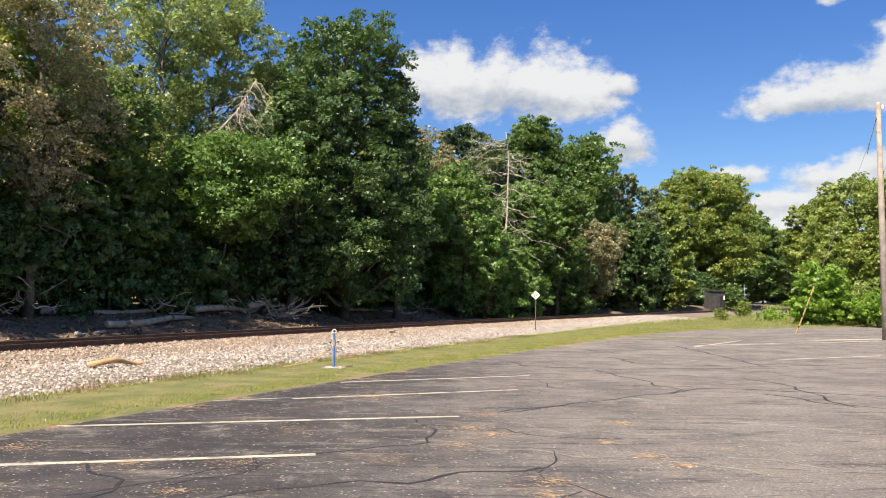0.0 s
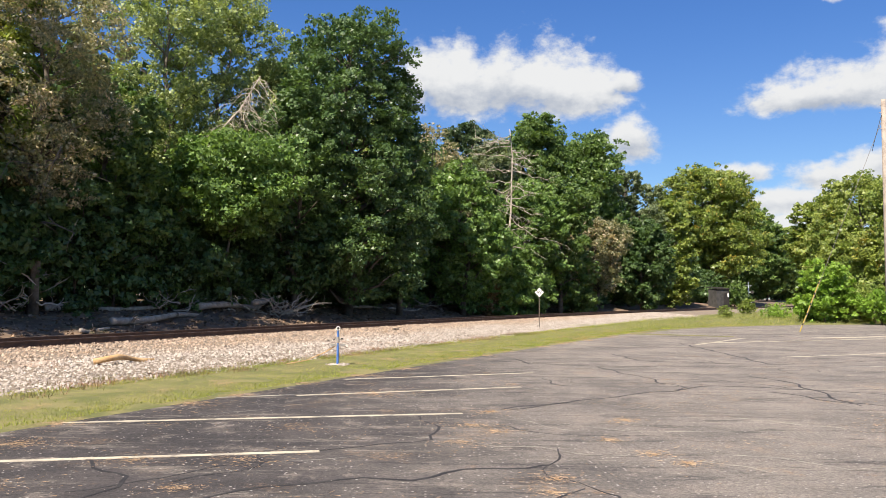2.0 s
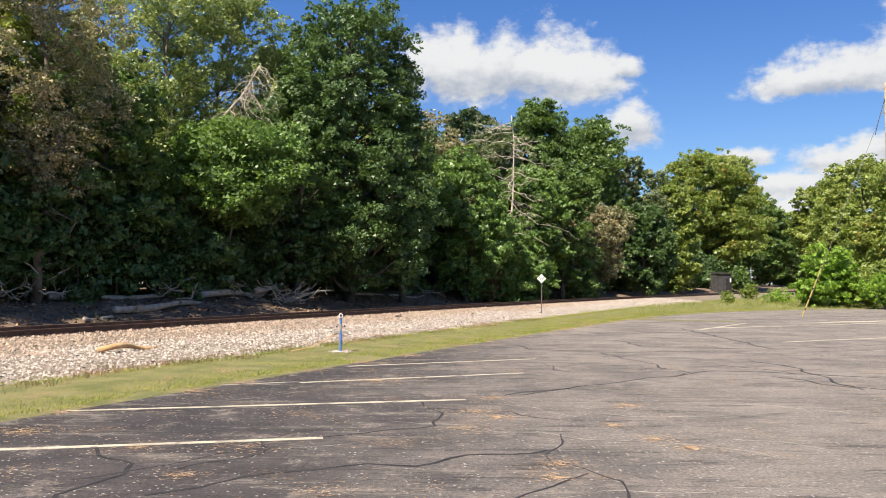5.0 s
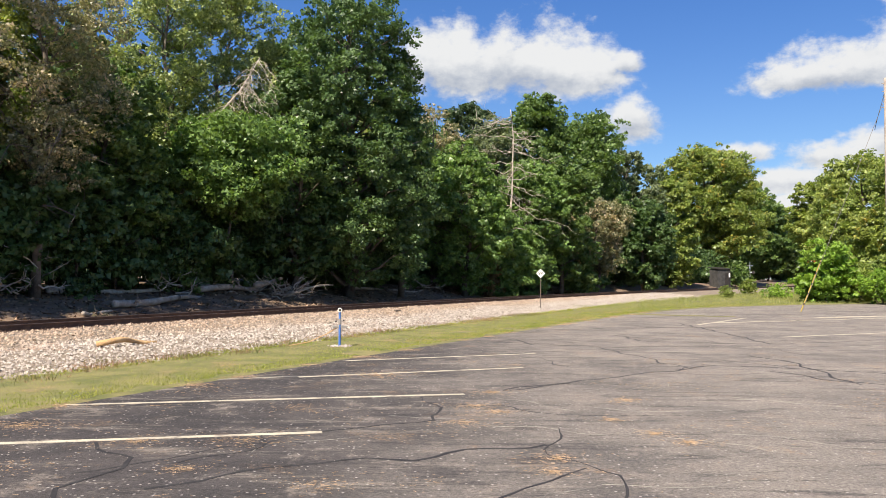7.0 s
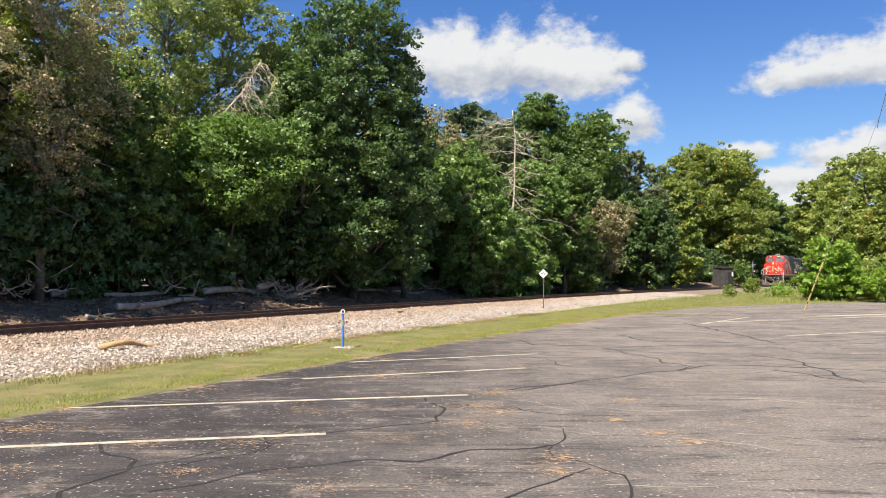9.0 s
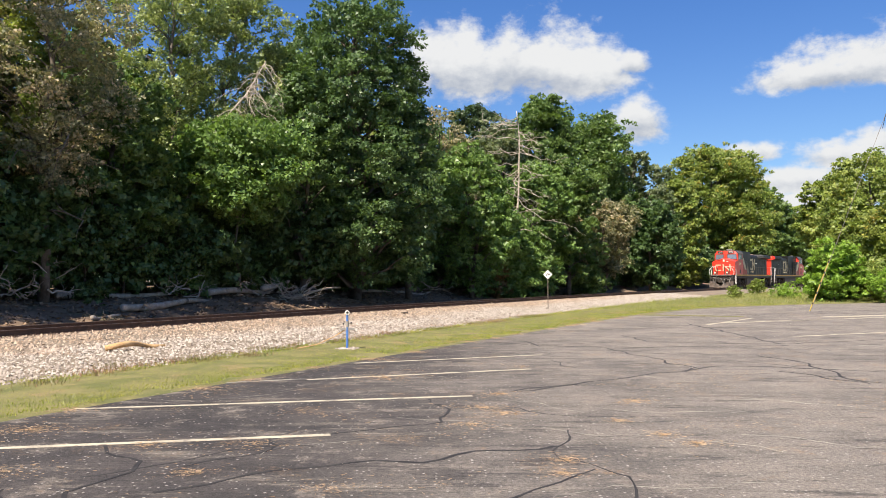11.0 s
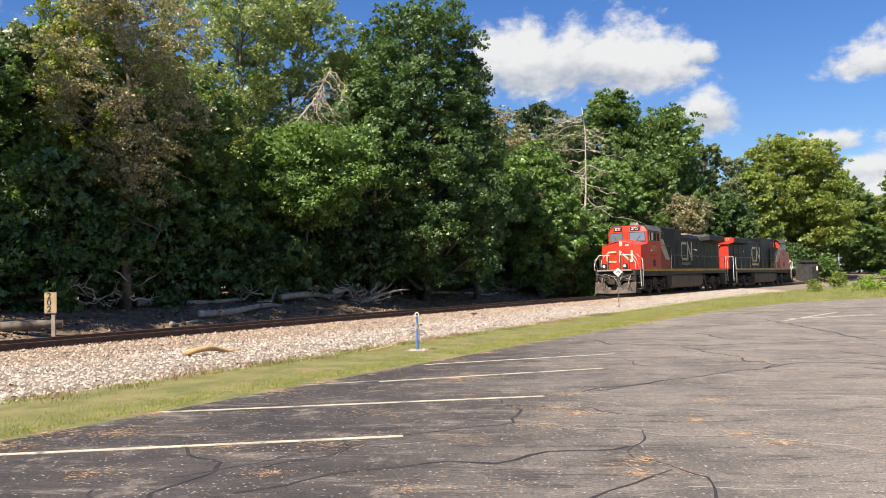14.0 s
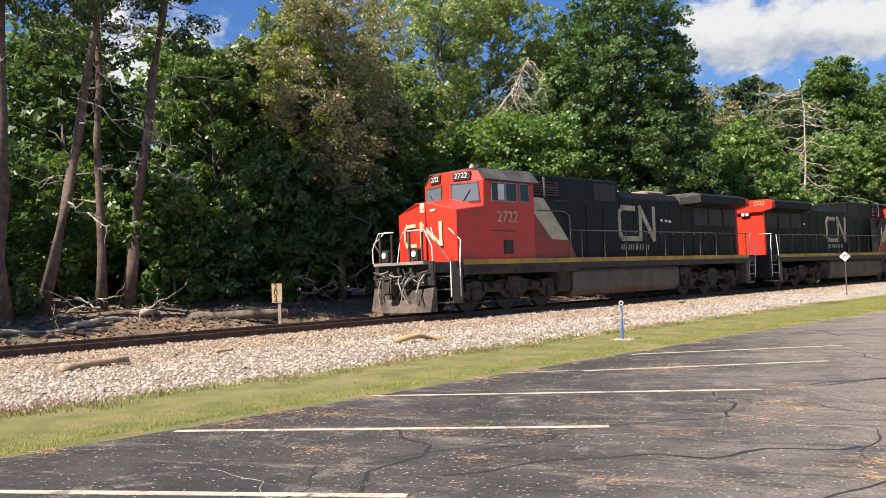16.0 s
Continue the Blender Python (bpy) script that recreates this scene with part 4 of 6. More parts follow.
def locomotive(number, label):
    t = thing("locomotive", Matrix(), label, "locomotive", "locomotives of the train")
    # deck and side sills
    bm = rounded(box(0.35, 21.1, -1.42, 1.42, 1.3, 1.62), 0.02)
    box(1.2, 20.5, -1.5, 1.5, 1.42, 1.6, 0, bm)
    part("frame", bm, DARK, t)
    for s in (-1, 1):
        y0, y1 = s * 1.5, s * 1.512
        part("side_sill", box(7.3, 20.3, min(s * 1.495, s * 1.508), max(s * 1.495, s * 1.508), 1.3, 1.52), DARK, t)
        part("stripe", box(1.5, 20.3, min(y0, y1), max(y0, y1), 1.52, 1.68), YELLOW, t, "weathered yellow stripe along the sill")
        part("skirt", box(1.5, 7.3, min(s * 1.47, s * 1.506), max(s * 1.47, s * 1.506), 1.2, 1.515), DIRT, t)
    # nose with a raised ridge
    def nose_ring(u_mid, u_side, z_mid, z_side, w):
        return [(u_side, -w, 1.62), (u_side, -w, z_side), (u_mid, -0.25, z_mid), (u_mid, 0.25, z_mid), (u_side, w, z_side), (u_side, w, 1.62), (u_mid, 0.25, 1.62), (u_mid, -0.25, 1.62)]
    bm = loft([nose_ring(1.15, 1.38, 3.56, 3.25, 1.38), nose_ring(2.3, 2.7, 3.72, 3.42, 1.4)])
    part("nose", rounded(bm, 0.02), RED, t)
    door = part("nose_door", box(1.135, 1.16, -0.22, 0.24, 1.7, 3.35, 0.008), RED, t)
    part("nose_headlight", disc((1.1, -0.1, 3.43), 0.09, 0.08), LAMP, t)
    bm = box(1.12, 1.17, -0.2, 0.02, 3.22, 3.54, 0.01)
    part("headlight_plate", bm, CREAM, t)
    part("marking", box(1.19, 1.21, -0.62, -0.3, 3.25, 3.32), WHITE, t)
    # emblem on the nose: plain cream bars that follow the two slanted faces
    def on_nose(a, b, d):
        k = max(0.0, abs(a) - 0.25) / 1.13
        return Vector((1.14 + 0.23 * k - d - 0.012, -a, b))
    bm = stroke([(-0.3, 2.84), (-0.82, 2.84), (-0.96, 2.7), (-0.96, 2.34), (-0.82, 2.2), (0.02, 2.2)], 0.12, on_nose)
    stroke([(0.02, 2.86), (0.02, 2.25)], 0.125, on_nose, bm=bm)
    stroke([(0.02, 2.86), (0.74, 2.2)], 0.135, on_nose, bm=bm)
    stroke([(0.8, 2.2), (0.8, 2.86)], 0.125, on_nose, bm=bm)
    part("nose_emblem", bm, CREAM, t, "cream bars of the painted emblem")
    # cab
    def cab_ring(z, fu, su, w):
        return [(fu, -0.2, z), (su, -w, z), (5.1, -w, z), (5.1, w, z), (su, w, z), (fu, 0.2, z)]
    bm = loft([cab_ring(1.62, 2.3, 2.6, 1.4), cab_ring(3.5, 2.3, 2.6, 1.4), cab_ring(4.22, 2.33, 2.62, 1.4), cab_ring(4.62, 2.38, 2.66, 1.12)])
    cab = part("cab", rounded(bm, 0.015), RED, t)
    bm = bmesh.new()
    for s in (-1, 1):
        q = [(2.62, s * 1.1, 4.635), (2.66, s * 1.44, 4.25), (5.3, s * 1.47, 4.22), (5.3, s * 1.1, 4.66)]
        lo = [bm.verts.new(p) for p in q]
        hi = [bm.verts.new((p[0], p[1] + s * 0.015, p[2] + 0.03)) for p in q]
        bm.faces.new(lo), bm.faces.new(hi[::-1])
        for i in range(4):
            bm.faces.new((lo[i], lo[(i + 1) % 4], hi[(i + 1) % 4], hi[i]))
    box(2.6, 5.3, -1.12, 1.12, 4.63, 4.68, 0.0, bm)
    bmesh.ops.recalc_face_normals(bm, faces=bm.faces)
    part("cab_roof", bm, ROOF, t, "dusty dark grey roof")
    for s in (-1, 1):
        # windscreen panes on the slanted front, framed
        def on_front(a, b, d, s=s):
            k = (a - 0.2) / 1.2
            return Vector((2.3 + 0.3 * k + 0.03 * (b - 3.5) / 0.72 - d, s * a, b))
        q = [(0.24, 3.62), (0.24, 4.18), (1.22, 4.18), (1.28, 3.56)]
        bm = bmesh.new()
        lo = [bm.verts.new(on_front(a, b, 0.004)) for a, b in q]
        hi = [bm.verts.new(on_front(a, b, 0.02)) for a, b in q]
        bm.faces.new(hi)
        for i in range(4):
            bm.faces.new((lo[i], lo[(i + 1) % 4], hi[(i + 1) % 4], hi[i]))
        bmesh.ops.recalc_face_normals(bm, faces=bm.faces)
        pane = part("windscreen", bm, GLASS, t, "windscreen pane with the sky's reflection put into its pale colour")
        part("windscreen_frame", stroke(q + [q[0]], 0.045, on_front, 0.03), ROOF, pane)
        part("wiper", stroke([(0.7, 3.6), (0.95, 3.95)], 0.02, on_front, 0.05), DARK, pane)
        # number boards over the windscreen
        q = [(0.3, 4.3), (0.3, 4.56), (0.95, 4.56), (0.95, 4.3)]
        bm = bmesh.new()
        lo = [bm.verts.new(on_front(a, b, -0.02)) for a, b in q]
        hi = [bm.verts.new(on_front(a, b, 0.04)) for a, b in q]
        bm.faces.new(hi), bm.faces.new(lo[::-1])
        for i in range(4):
            bm.faces.new((lo[i], lo[(i + 1) % 4], hi[(i + 1) % 4], hi[i]))
        bmesh.ops.recalc_face_normals(bm, faces=bm.faces)
        board = part("number_board", bm, DARK, t, "black number board with white digits")
        c = on_front(0.625, 4.43, 0.045)
        lettering(number, 0.25, WHITE, pose(c.x - 0.012, c.y, c.z, 88, 0, -104 if s > 0 else -76), board)
        # side windows
        y = s * 1.405
        for a0, a1, kind in ((2.98, 3.62, "w"), (3.66, 4.2, "g"), (4.36, 4.82, "g")):
            pane = part("side_window", box(a0, a1, min(y, y + s * 0.012), max(y, y + s * 0.012), 3.58, 4.18), SIDE_GLASS, t)
            bm = bmesh.new()
            stroke([(a0, 3.58), (a0, 4.18), (a1, 4.18), (a1, 3.58), (a0, 3.58)], 0.04, lambda a, b, d, s=s: Vector((a, s * (1.405 + d), b)), 0.02, bm)
            part("window_frame", bm, RAILING, pane)
            if kind == "w":
                part("sun_blind", box(a0 + 0.3, a1 - 0.04, min(y + s * 0.012, y + s * 0.016), max(y + s * 0.012, y + s * 0.016), 3.62, 4.14), WHITE, pane)
        part("vent", box(3.5, 3.95, min(y, y + s * 0.02), max(y, y + s * 0.02), 1.85, 2.3, 0.01), DARK, t)
        part("grab_rail", tube([(2.9, s * 1.44, 2.6), (4.1, s * 1.44, 2.6)], 0.014, 6), DARK, t)
        lettering(number, 0.52, CREAM, pose(3.72, s * 1.41, 3.05, 90, 0, 0 if s < 0 else 180), t, "road_number")
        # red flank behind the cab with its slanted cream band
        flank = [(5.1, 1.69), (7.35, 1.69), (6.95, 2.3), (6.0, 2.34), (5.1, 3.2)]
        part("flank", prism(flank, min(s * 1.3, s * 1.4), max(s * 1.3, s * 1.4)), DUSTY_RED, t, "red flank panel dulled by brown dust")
        band = [(5.1, 3.2), (6.0, 2.34), (6.95, 2.3), (5.62, 3.76), (5.1, 3.78)]
        part("band", prism(band, min(s * 1.28, s * 1.392), max(s * 1.28, s * 1.392)), CREAM, t, "slanted cream band behind the cab")
        flank = [(5.62, 3.76), (6.95, 2.3), (7.35, 1.69), (7.4, 1.69), (7.4, 3.0), (6.2, 3.76)]
        part("cabinet_side", prism(flank, min(s * 1.1, s * 1.385), max(s * 1.1, s * 1.385)), BLACK, t)
    # equipment block, long hood, radiator
    bm = rounded(box(5.1, 10.7, -0.98, 0.98, 1.62, 4.66), 0.05)
    part("equipment_block", bm, BLACK, t)
    part("cabinet", rounded(box(5.1, 7.3, -1.28, 1.28, 1.62, 3.74), 0.03), BLACK, t)
    sect = [(-0.9, 1.62), (-0.9, 4.05), (-0.7, 4.3), (0.7, 4.3), (0.9, 4.05), (0.9, 1.62)]
    part("long_hood", rounded(loft([[(u, y, z) for y, z in sect] for u in (10.69, 20.4)]), 0.02), BLACK, t)
    wing = [(-0.95, 3.86), (-1.44, 4.0), (-1.44, 4.32), (-1.1, 4.46), (1.1, 4.46), (1.44, 4.32), (1.44, 4.0), (0.95, 3.86)]
    slim = [(-0.92, 3.9), (-0.95, 4.05), (-0.95, 4.2), (-0.8, 4.34), (0.8, 4.34), (0.95, 4.2), (0.95, 4.05), (0.92, 3.9)]
    part("radiator_wing", loft([[(15.4, y, z) for y, z in slim], [(16.3, y, z) for y, z in wing], [(20.45, y, z) for y, z in wing]]), BLACK, t, "overhanging radiator section")
    part("wing_shoulder", loft([[(15.38, y * 1.004, z + 0.004) for y, z in slim], [(16.28, y * 1.004, z + 0.006) for y, z in wing]]), ROOF, t)
    part("end_cap", loft([[(20.45, y * 1.01, z) for y, z in wing], [(20.75, y * 1.0, z - 0.03) for y, z in wing]]), RED, t, "red end cap with road number")
    part("hood_end", rounded(box(20.4, 20.6, -0.92, 0.92, 1.62, 3.95), 0.03), RED, t, "bright red hood end")
    lettering(number, 0.3, CREAM, pose(20.76, 0.78, 4.25, 90, 0, 90), t, "end_number")
    part("end_emblem", stroke([(-1.2, 4.18), (-1.05, 4.36)], 0.08, lambda a, b, d: Vector((20.75 + d, a, b))), CREAM, t)
    bm = box(20.6, 20.72, -0.24, 0.24, 3.62, 3.88, 0.03)
    lamps = part("end_headlight", bm, DARK, t)
    for y in (-0.11, 0.11):
        part("lens", disc((20.72, y, 3.75), 0.085, 0.02), LAMP, lamps)
    part("exhaust_stack", rounded(box(13.6, 15.0, -0.45, 0.45, 4.28, 4.5), 0.08), OAKISH, t, "tan exhaust silencer on the roof")
    bm = bmesh.new()
    for u in (11.6, 12.5, 16.9, 18.3, 19.6):
        tube([(u, 0, 4.28), (u, 0, 4.36 if u < 15 else 4.5)], 0.42 if u > 15 else 0.2, 16, bm)
    part("roof_fan", bm, ROOF, t)
    for s in (-1, 1):
        # hood doors with seams, louvres, radiator screens
        for i in range(9):
            u = 10.9 + i * 0.92
            z1 = 3.75 if u > 15.2 else 4.0
            d = part("hood_door", box(u, u + 0.88, min(s * 0.895, s * 0.915), max(s * 0.895, s * 0.915), 1.75, z1, 0.006), BLACK, t)
            part("latch", box(u + 0.05, u + 0.1, min(s * 0.915, s * 0.935), max(s * 0.915, s * 0.935), 2.6, 2.72), RAILING, d)
        for u in (7.5, 8.55, 9.6):
            part("block_door", box(u, u + 0.98, min(s * 0.978, s * 0.998), max(s * 0.978, s * 0.998), 1.8, 3.6, 0.006), BLACK, t)
        part("hatch", box(9.1, 10.5, min(s * 0.978, s * 1.0), max(s * 0.978, s * 1.0), 3.85, 4.5, 0.01), DARK, t)
        for u in (16.5, 17.85, 19.2):
            part("radiator_screen", box(u, u + 1.2, min(s * 0.9, s * 0.93), max(s * 0.9, s * 0.93), 3.05, 3.8, 0.01), DARK, t)
        for i in range(7):
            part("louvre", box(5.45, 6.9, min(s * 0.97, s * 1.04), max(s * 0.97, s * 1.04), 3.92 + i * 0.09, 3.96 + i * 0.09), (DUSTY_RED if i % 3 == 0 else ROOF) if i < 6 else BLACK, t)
        part("louvre_post", box(6.05, 6.13, min(s * 1.03, s * 1.06), max(s * 1.03, s * 1.06), 3.86, 4.56), RAILING, t)
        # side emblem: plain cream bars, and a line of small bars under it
        def on_side(a, b, d, s=s):
            return Vector((12.08 + (a if s < 0 else -a), s * (0.916 + d), b))
        bm = stroke([(-0.25, 3.64), (-1.08, 3.64), (-1.28, 3.44), (-1.28, 2.62), (-1.08, 2.42), (0.2, 2.42)], 0.2, on_side)
        stroke([(0.2, 2.42), (0.2, 3.66)], 0.2, on_side, bm=bm)
        stroke([(0.2, 3.66), (1.15, 2.42)], 0.22, on_side, bm=bm)
        stroke([(1.2, 2.42), (1.2, 3.66)], 0.2, on_side, bm=bm)
        part("side_emblem", bm, CREAM, t, "cream bars of the painted emblem")
        bm = bmesh.new()
        for a in (-1.2, -1.05, -0.9, -0.7, -0.55, -0.4, -0.2, -0.1, 0.1, 0.3, 0.55, 0.7):
            stroke([(a, 2.0), (a + 0.04, 2.16)], 0.06, on_side, bm=bm)
        part("small_marks", bm, CREAM, t)
        bm = bmesh.new()
        for a, b in ((-4.6, 3.35), (-4.1, 3.28), (1.75, 3.2), (2.1, 3.18), (2.4, 3.16)):
            stroke([(a, b), (a + 0.1, b)], 0.1, on_side, bm=bm)
        part("notice", bm, WHITE, t)
        # walkway railings
        for i in range(10):
            u = 7.6 + i * 1.4
            part("stanchion", tube([(u, s * 1.47, 1.6), (u, s * 1.47, 2.66)], 0.019, 6), HANDRAIL, t)
        part("handrail", tube([(5.2, s * 1.43, 3.32), (6.6, s * 1.47, 3.32), (6.9, s * 1.47, 3.2), (6.95, s * 1.47, 2.72), (7.1, s * 1.47, 2.66), (20.3, s * 1.47, 2.66)], 0.019, 6), HANDRAIL, t)
        part("handrail", tube([(6.95, s * 1.47, 3.2), (6.95, s * 1.47, 1.65)], 0.018, 6), RAILING, t)
        # step wells at both ends
        for end, a0, a1 in (("f", 0.75, 1.45), ("r", 20.1, 20.95)):
            steps_ = part("step_well", box(a1 - 0.07 if end == "f" else a0, a1 if end == "f" else a0 + 0.07, min(s * 0.95, s * 1.48), max(s * 0.95, s * 1.48), 0.35, 1.62), TANK, t)
            for z in (0.36, 0.76, 1.16):
                part("tread", box(a0, a1, min(s * 1.0, s * 1.47), max(s * 1.0, s * 1.47), z, z + 0.04), RAILING, steps_)
            part("side_plate", box(a0 + (0.28 if end == "f" else 0.0), a1 if end == "f" else a0 + 0.35, min(s * 1.47, s * 1.495), max(s * 1.47, s * 1.495), 0.35, 1.62), TANK, steps_)
        for a, b in ((0.25, 0.95), (1.35, 1.35)):
            part("grab_iron", tube([(b, s * 1.5, 0.55), (b, s * 1.5, 1.6), (a + 0.1, s * 1.46, 2.3), (a + 0.3 if a < 1 else 1.3, s * 1.1, 2.68)], 0.021, 6), WHITE, t, "white grab iron beside the steps")
        part("grab_iron", tube([(20.4, s * 1.48, 0.6), (20.4, s * 1.48, 1.9), (20.55, s * 1.48, 2.66)], 0.021, 6), WHITE, t)
        part("grab_iron", tube([(21.05, s * 1.46, 0.6), (21.1, s * 1.46, 2.2), (20.9, s * 1.4, 2.7), (20.9, s * 0.8, 2.7)], 0.021, 6), WHITE, t)
    # front platform, coupler, plow, hoses and ditch lights
    part("front_plate", rounded(box(0.3, 0.42, -1.4, 1.4, 0.9, 1.66), 0.02), DARK, t)
    part("platform_edge", box(0.1, 0.36, -1.2, 1.2, 1.56, 1.66, 0.01), RAILING, t)
    part("rear_plate", rounded(box(21.02, 21.12, -1.4, 1.4, 0.5, 1.66), 0.02), DARK, t)
    for x0, x1, sgn in ((-0.35, 0.3, -1), (21.12, 21.85, 1)):
        bm = rounded(box(x0, x1, -0.14, 0.14, 0.72, 0.98), 0.03)
        box(x0 - 0.05 if sgn < 0 else x1 - 0.25, x0 + 0.25 if sgn < 0 else x1 + 0.05, -0.2, 0.2, 0.66, 1.04, 0.05, bm)
        part("coupler", bm, DIRT, t)
    outline = [(-1.42, 0.86), (-1.42, 0.13), (-0.4, 0.1), (0.4, 0.1), (1.42, 0.13), (1.42, 0.86), (0.7, 0.78), (0.42, 0.5), (-0.42, 0.5), (-0.7, 0.78)]
    bm = bmesh.new()
    fr = [bm.verts.new((0.3 - 0.42 * (1 - abs(y) / 1.42) - (0.16 if z < 0.3 else 0.0), y, z)) for y, z in outline]
    bk = [bm.verts.new((0.42 - 0.4 * (1 - abs(y) / 1.42), y, z)) for y, z in outline]
    bm.faces.new(fr), bm.faces.new(bk[::-1])
    for i in range(len(fr)):
        j = (i + 1) % len(fr)
        bm.faces.new((fr[j], fr[i], bk[i], bk[j]))
    bmesh.ops.recalc_face_normals(bm, faces=bm.faces)
    bmesh.ops.triangulate(bm, faces=bm.faces)
    part("plow", bm, PLOW, t, "dented grey snow plow")
    for y in (-0.72, 0.72):
        lamp = part("ditch_light", rounded(box(0.16, 0.34, y - 0.15, y + 0.15, 1.68, 2.06), 0.03), DARK, t)
        part("lens", disc((0.16, y, 1.9), 0.095, -0.03), LAMP, lamp)
        part("platform_post", box(0.24, 0.3, y + 0.28, y + 0.36, 1.66, 2.6, 0.01), DIRT, t)
        part("platform_post", box(0.24, 0.3, y - 0.3, y - 0.24, 1.66, 2.55, 0.01), DIRT, t)
    for y in (-1.1, 1.1):
        part("end_railing", tube([(0.28, y * 1.3, 1.66), (0.26, y * 1.3, 2.1), (0.26, y, 2.62), (0.26, y * 0.3, 2.62)], 0.02, 6), WHITE, t)
    part("jumper_cable", tube([(0.2, -1.3 + 0.26 * i, 1.36 - 0.28 * math.sin(math.pi * i / 10) + 0.05 * (i % 2)) for i in range(11)], 0.032, 8), RUBBER, t, "drooping grey jumper cable")
    rng = np.random.default_rng(7)
    for i in range(11):
        y = -1.1 + 0.22 * i + rng.normal() * 0.09
        lean = rng.normal() * 0.3
        part("air_hose", tube([(0.22, y, 1.25), (0.04, y + lean * 0.3, 1.05), (-0.05, y + lean, 0.7), (0.0, y + lean * 1.6, 0.36 + 0.1 * rng.random())], 0.026, 6), RUBBER if i % 3 else RAILING, t)
    for i in range(16):
        y, z = rng.uniform(-1.25, 1.25), rng.uniform(0.75, 1.5)
        part("pilot_fitting", box(0.12, 0.32, y - 0.06, y + 0.06, z - 0.07, z + 0.07, 0.015), DIRT, t)
    for i in range(9):
        y, z = rng.uniform(-1.2, 0.6), rng.uniform(0.75, 1.45)
        part("brake_pipe", tube([(0.14, y, z), (0.04, y + 0.25, z - rng.uniform(-0.05, 0.15)), (0.12, y + rng.uniform(0.4, 0.7), z + rng.uniform(-0.1, 0.1))], 0.022, 6), DIRT if i % 2 else RAILING, t)
    part("bell", tube([(3.0, -0.55, 4.66), (3.0, -0.55, 4.72), (3.0, -0.55, 4.86)], [0.14, 0.12, 0.05], 12), RAILING, t)
    bm = bmesh.new()
    for y in (-0.12, 0.0, 0.12):
        tube([(4.2, y, 4.8), (3.75, y, 4.8), (3.65, y, 4.8)], [0.03, 0.045, 0.08], 8, bm)
    box(3.95, 4.05, -0.16, 0.16, 4.66, 4.8, 0, bm)
    part("horn", bm, RAILING, t)
    # fuel tank, air reservoirs, trucks
    sect = [(-1.2, 0.3), (-1.4, 0.55), (-1.4, 1.15), (-1.3, 1.3), (1.3, 1.3), (1.4, 1.15), (1.4, 0.55), (1.2, 0.3)]
    part("fuel_tank", rounded(loft([[(u, y, z) for y, z in sect] for u in (7.1, 14.3)]), 0.03), TANK, t, "dusty brown-grey fuel tank")
    for s in (-1, 1):
        part("air_reservoir", tube([(14.5, s * 1.15, 1.05), (15.3, s * 1.15, 1.05)], 0.2, 12), DIRT, t)
        part("battery_box", box(6.3, 7.0, min(s * 0.9, s * 1.35), max(s * 0.9, s * 1.35), 0.5, 1.25, 0.04), DIRT, t)
    truck(t, 4.15), truck(t, 17.35)
    return t


lead = locomotive("2722", "red and black diesel locomotive leading the train, headlights on")
trail = locomotive("2322", "red and black diesel locomotive coupled tail first behind the leader")

# ---- lot markings, cracks and litter
LINE = material("worn_line", (0.54, 0.47, 0.35), 0.8, second=(0.38, 0.33, 0.255), scale=3, grain=0.25, grain_scale=35, third=(0.16, 0.14, 0.12), third_scale=3.2, third_at=(0.52, 0.64))
FAINT = material("faint_line", (0.36, 0.33, 0.27), 0.85, second=(0.22, 0.2, 0.17), scale=3, grain=0.25, grain_scale=35, third=(0.13, 0.12, 0.11), third_scale=1.4, third_at=(0.48, 0.62))
TAR = material("crack_tar", (0.016, 0.014, 0.015), 0.8, second=(0.034, 0.03, 0.029), scale=4, grain=0.2)
NEEDLES = material("dry_needles", (0.31, 0.195, 0.105), 0.95, second=(0.42, 0.30, 0.19), scale=9, grain=0.2, island=0.35)


def ribbon(name, pts, width, mat, z, label, category, wobble=0.0, seed=1, thick=0.003):
    """A thin strip on the asphalt along points."""
    rng = np.random.default_rng(seed)
    pts = [Vector((x, y, 0)) for x, y in pts]
    dense = []
    for a, b in zip(pts, pts[1:]):
        n = max(2, int((b - a).length / 0.18))
        d = (b - a).normalized()
        side_ = Vector((-d.y, d.x, 0))
        for i in range(n):
            dense.append(a.lerp(b, i / n) + side_ * wobble * noise.noise((a + (b - a) * i / n) * 1.6) * 1.6)
    dense.append(pts[-1])
    bm = bmesh.new()
    rows = []
    for i, p in enumerate(dense):
        d = (dense[min(i + 1, len(dense) - 1)] - dense[max(i - 1, 0)]).normalized()
        s = Vector((-d.y, d.x, 0)) * width * 0.5 * (rng.uniform(0.55, 1.35) if wobble else rng.uniform(0.88, 1.08))
        rows.append([bm.verts.new(p + s + Vector((0, 0, z - 0.02))), bm.verts.new(p + s + Vector((0, 0, z))), bm.verts.new(p - s + Vector((0, 0, z))), bm.verts.new(p - s + Vector((0, 0, z - 0.02)))])
    for a, b in zip(rows, rows[1:]):
        for k in range(3):
            bm.faces.new((a[k], b[k], b[k + 1], a[k + 1]))
    bmesh.ops.recalc_face_normals(bm, faces=bm.faces)
    return tagged(part(name, bm, mat), label, category, "", "structure")


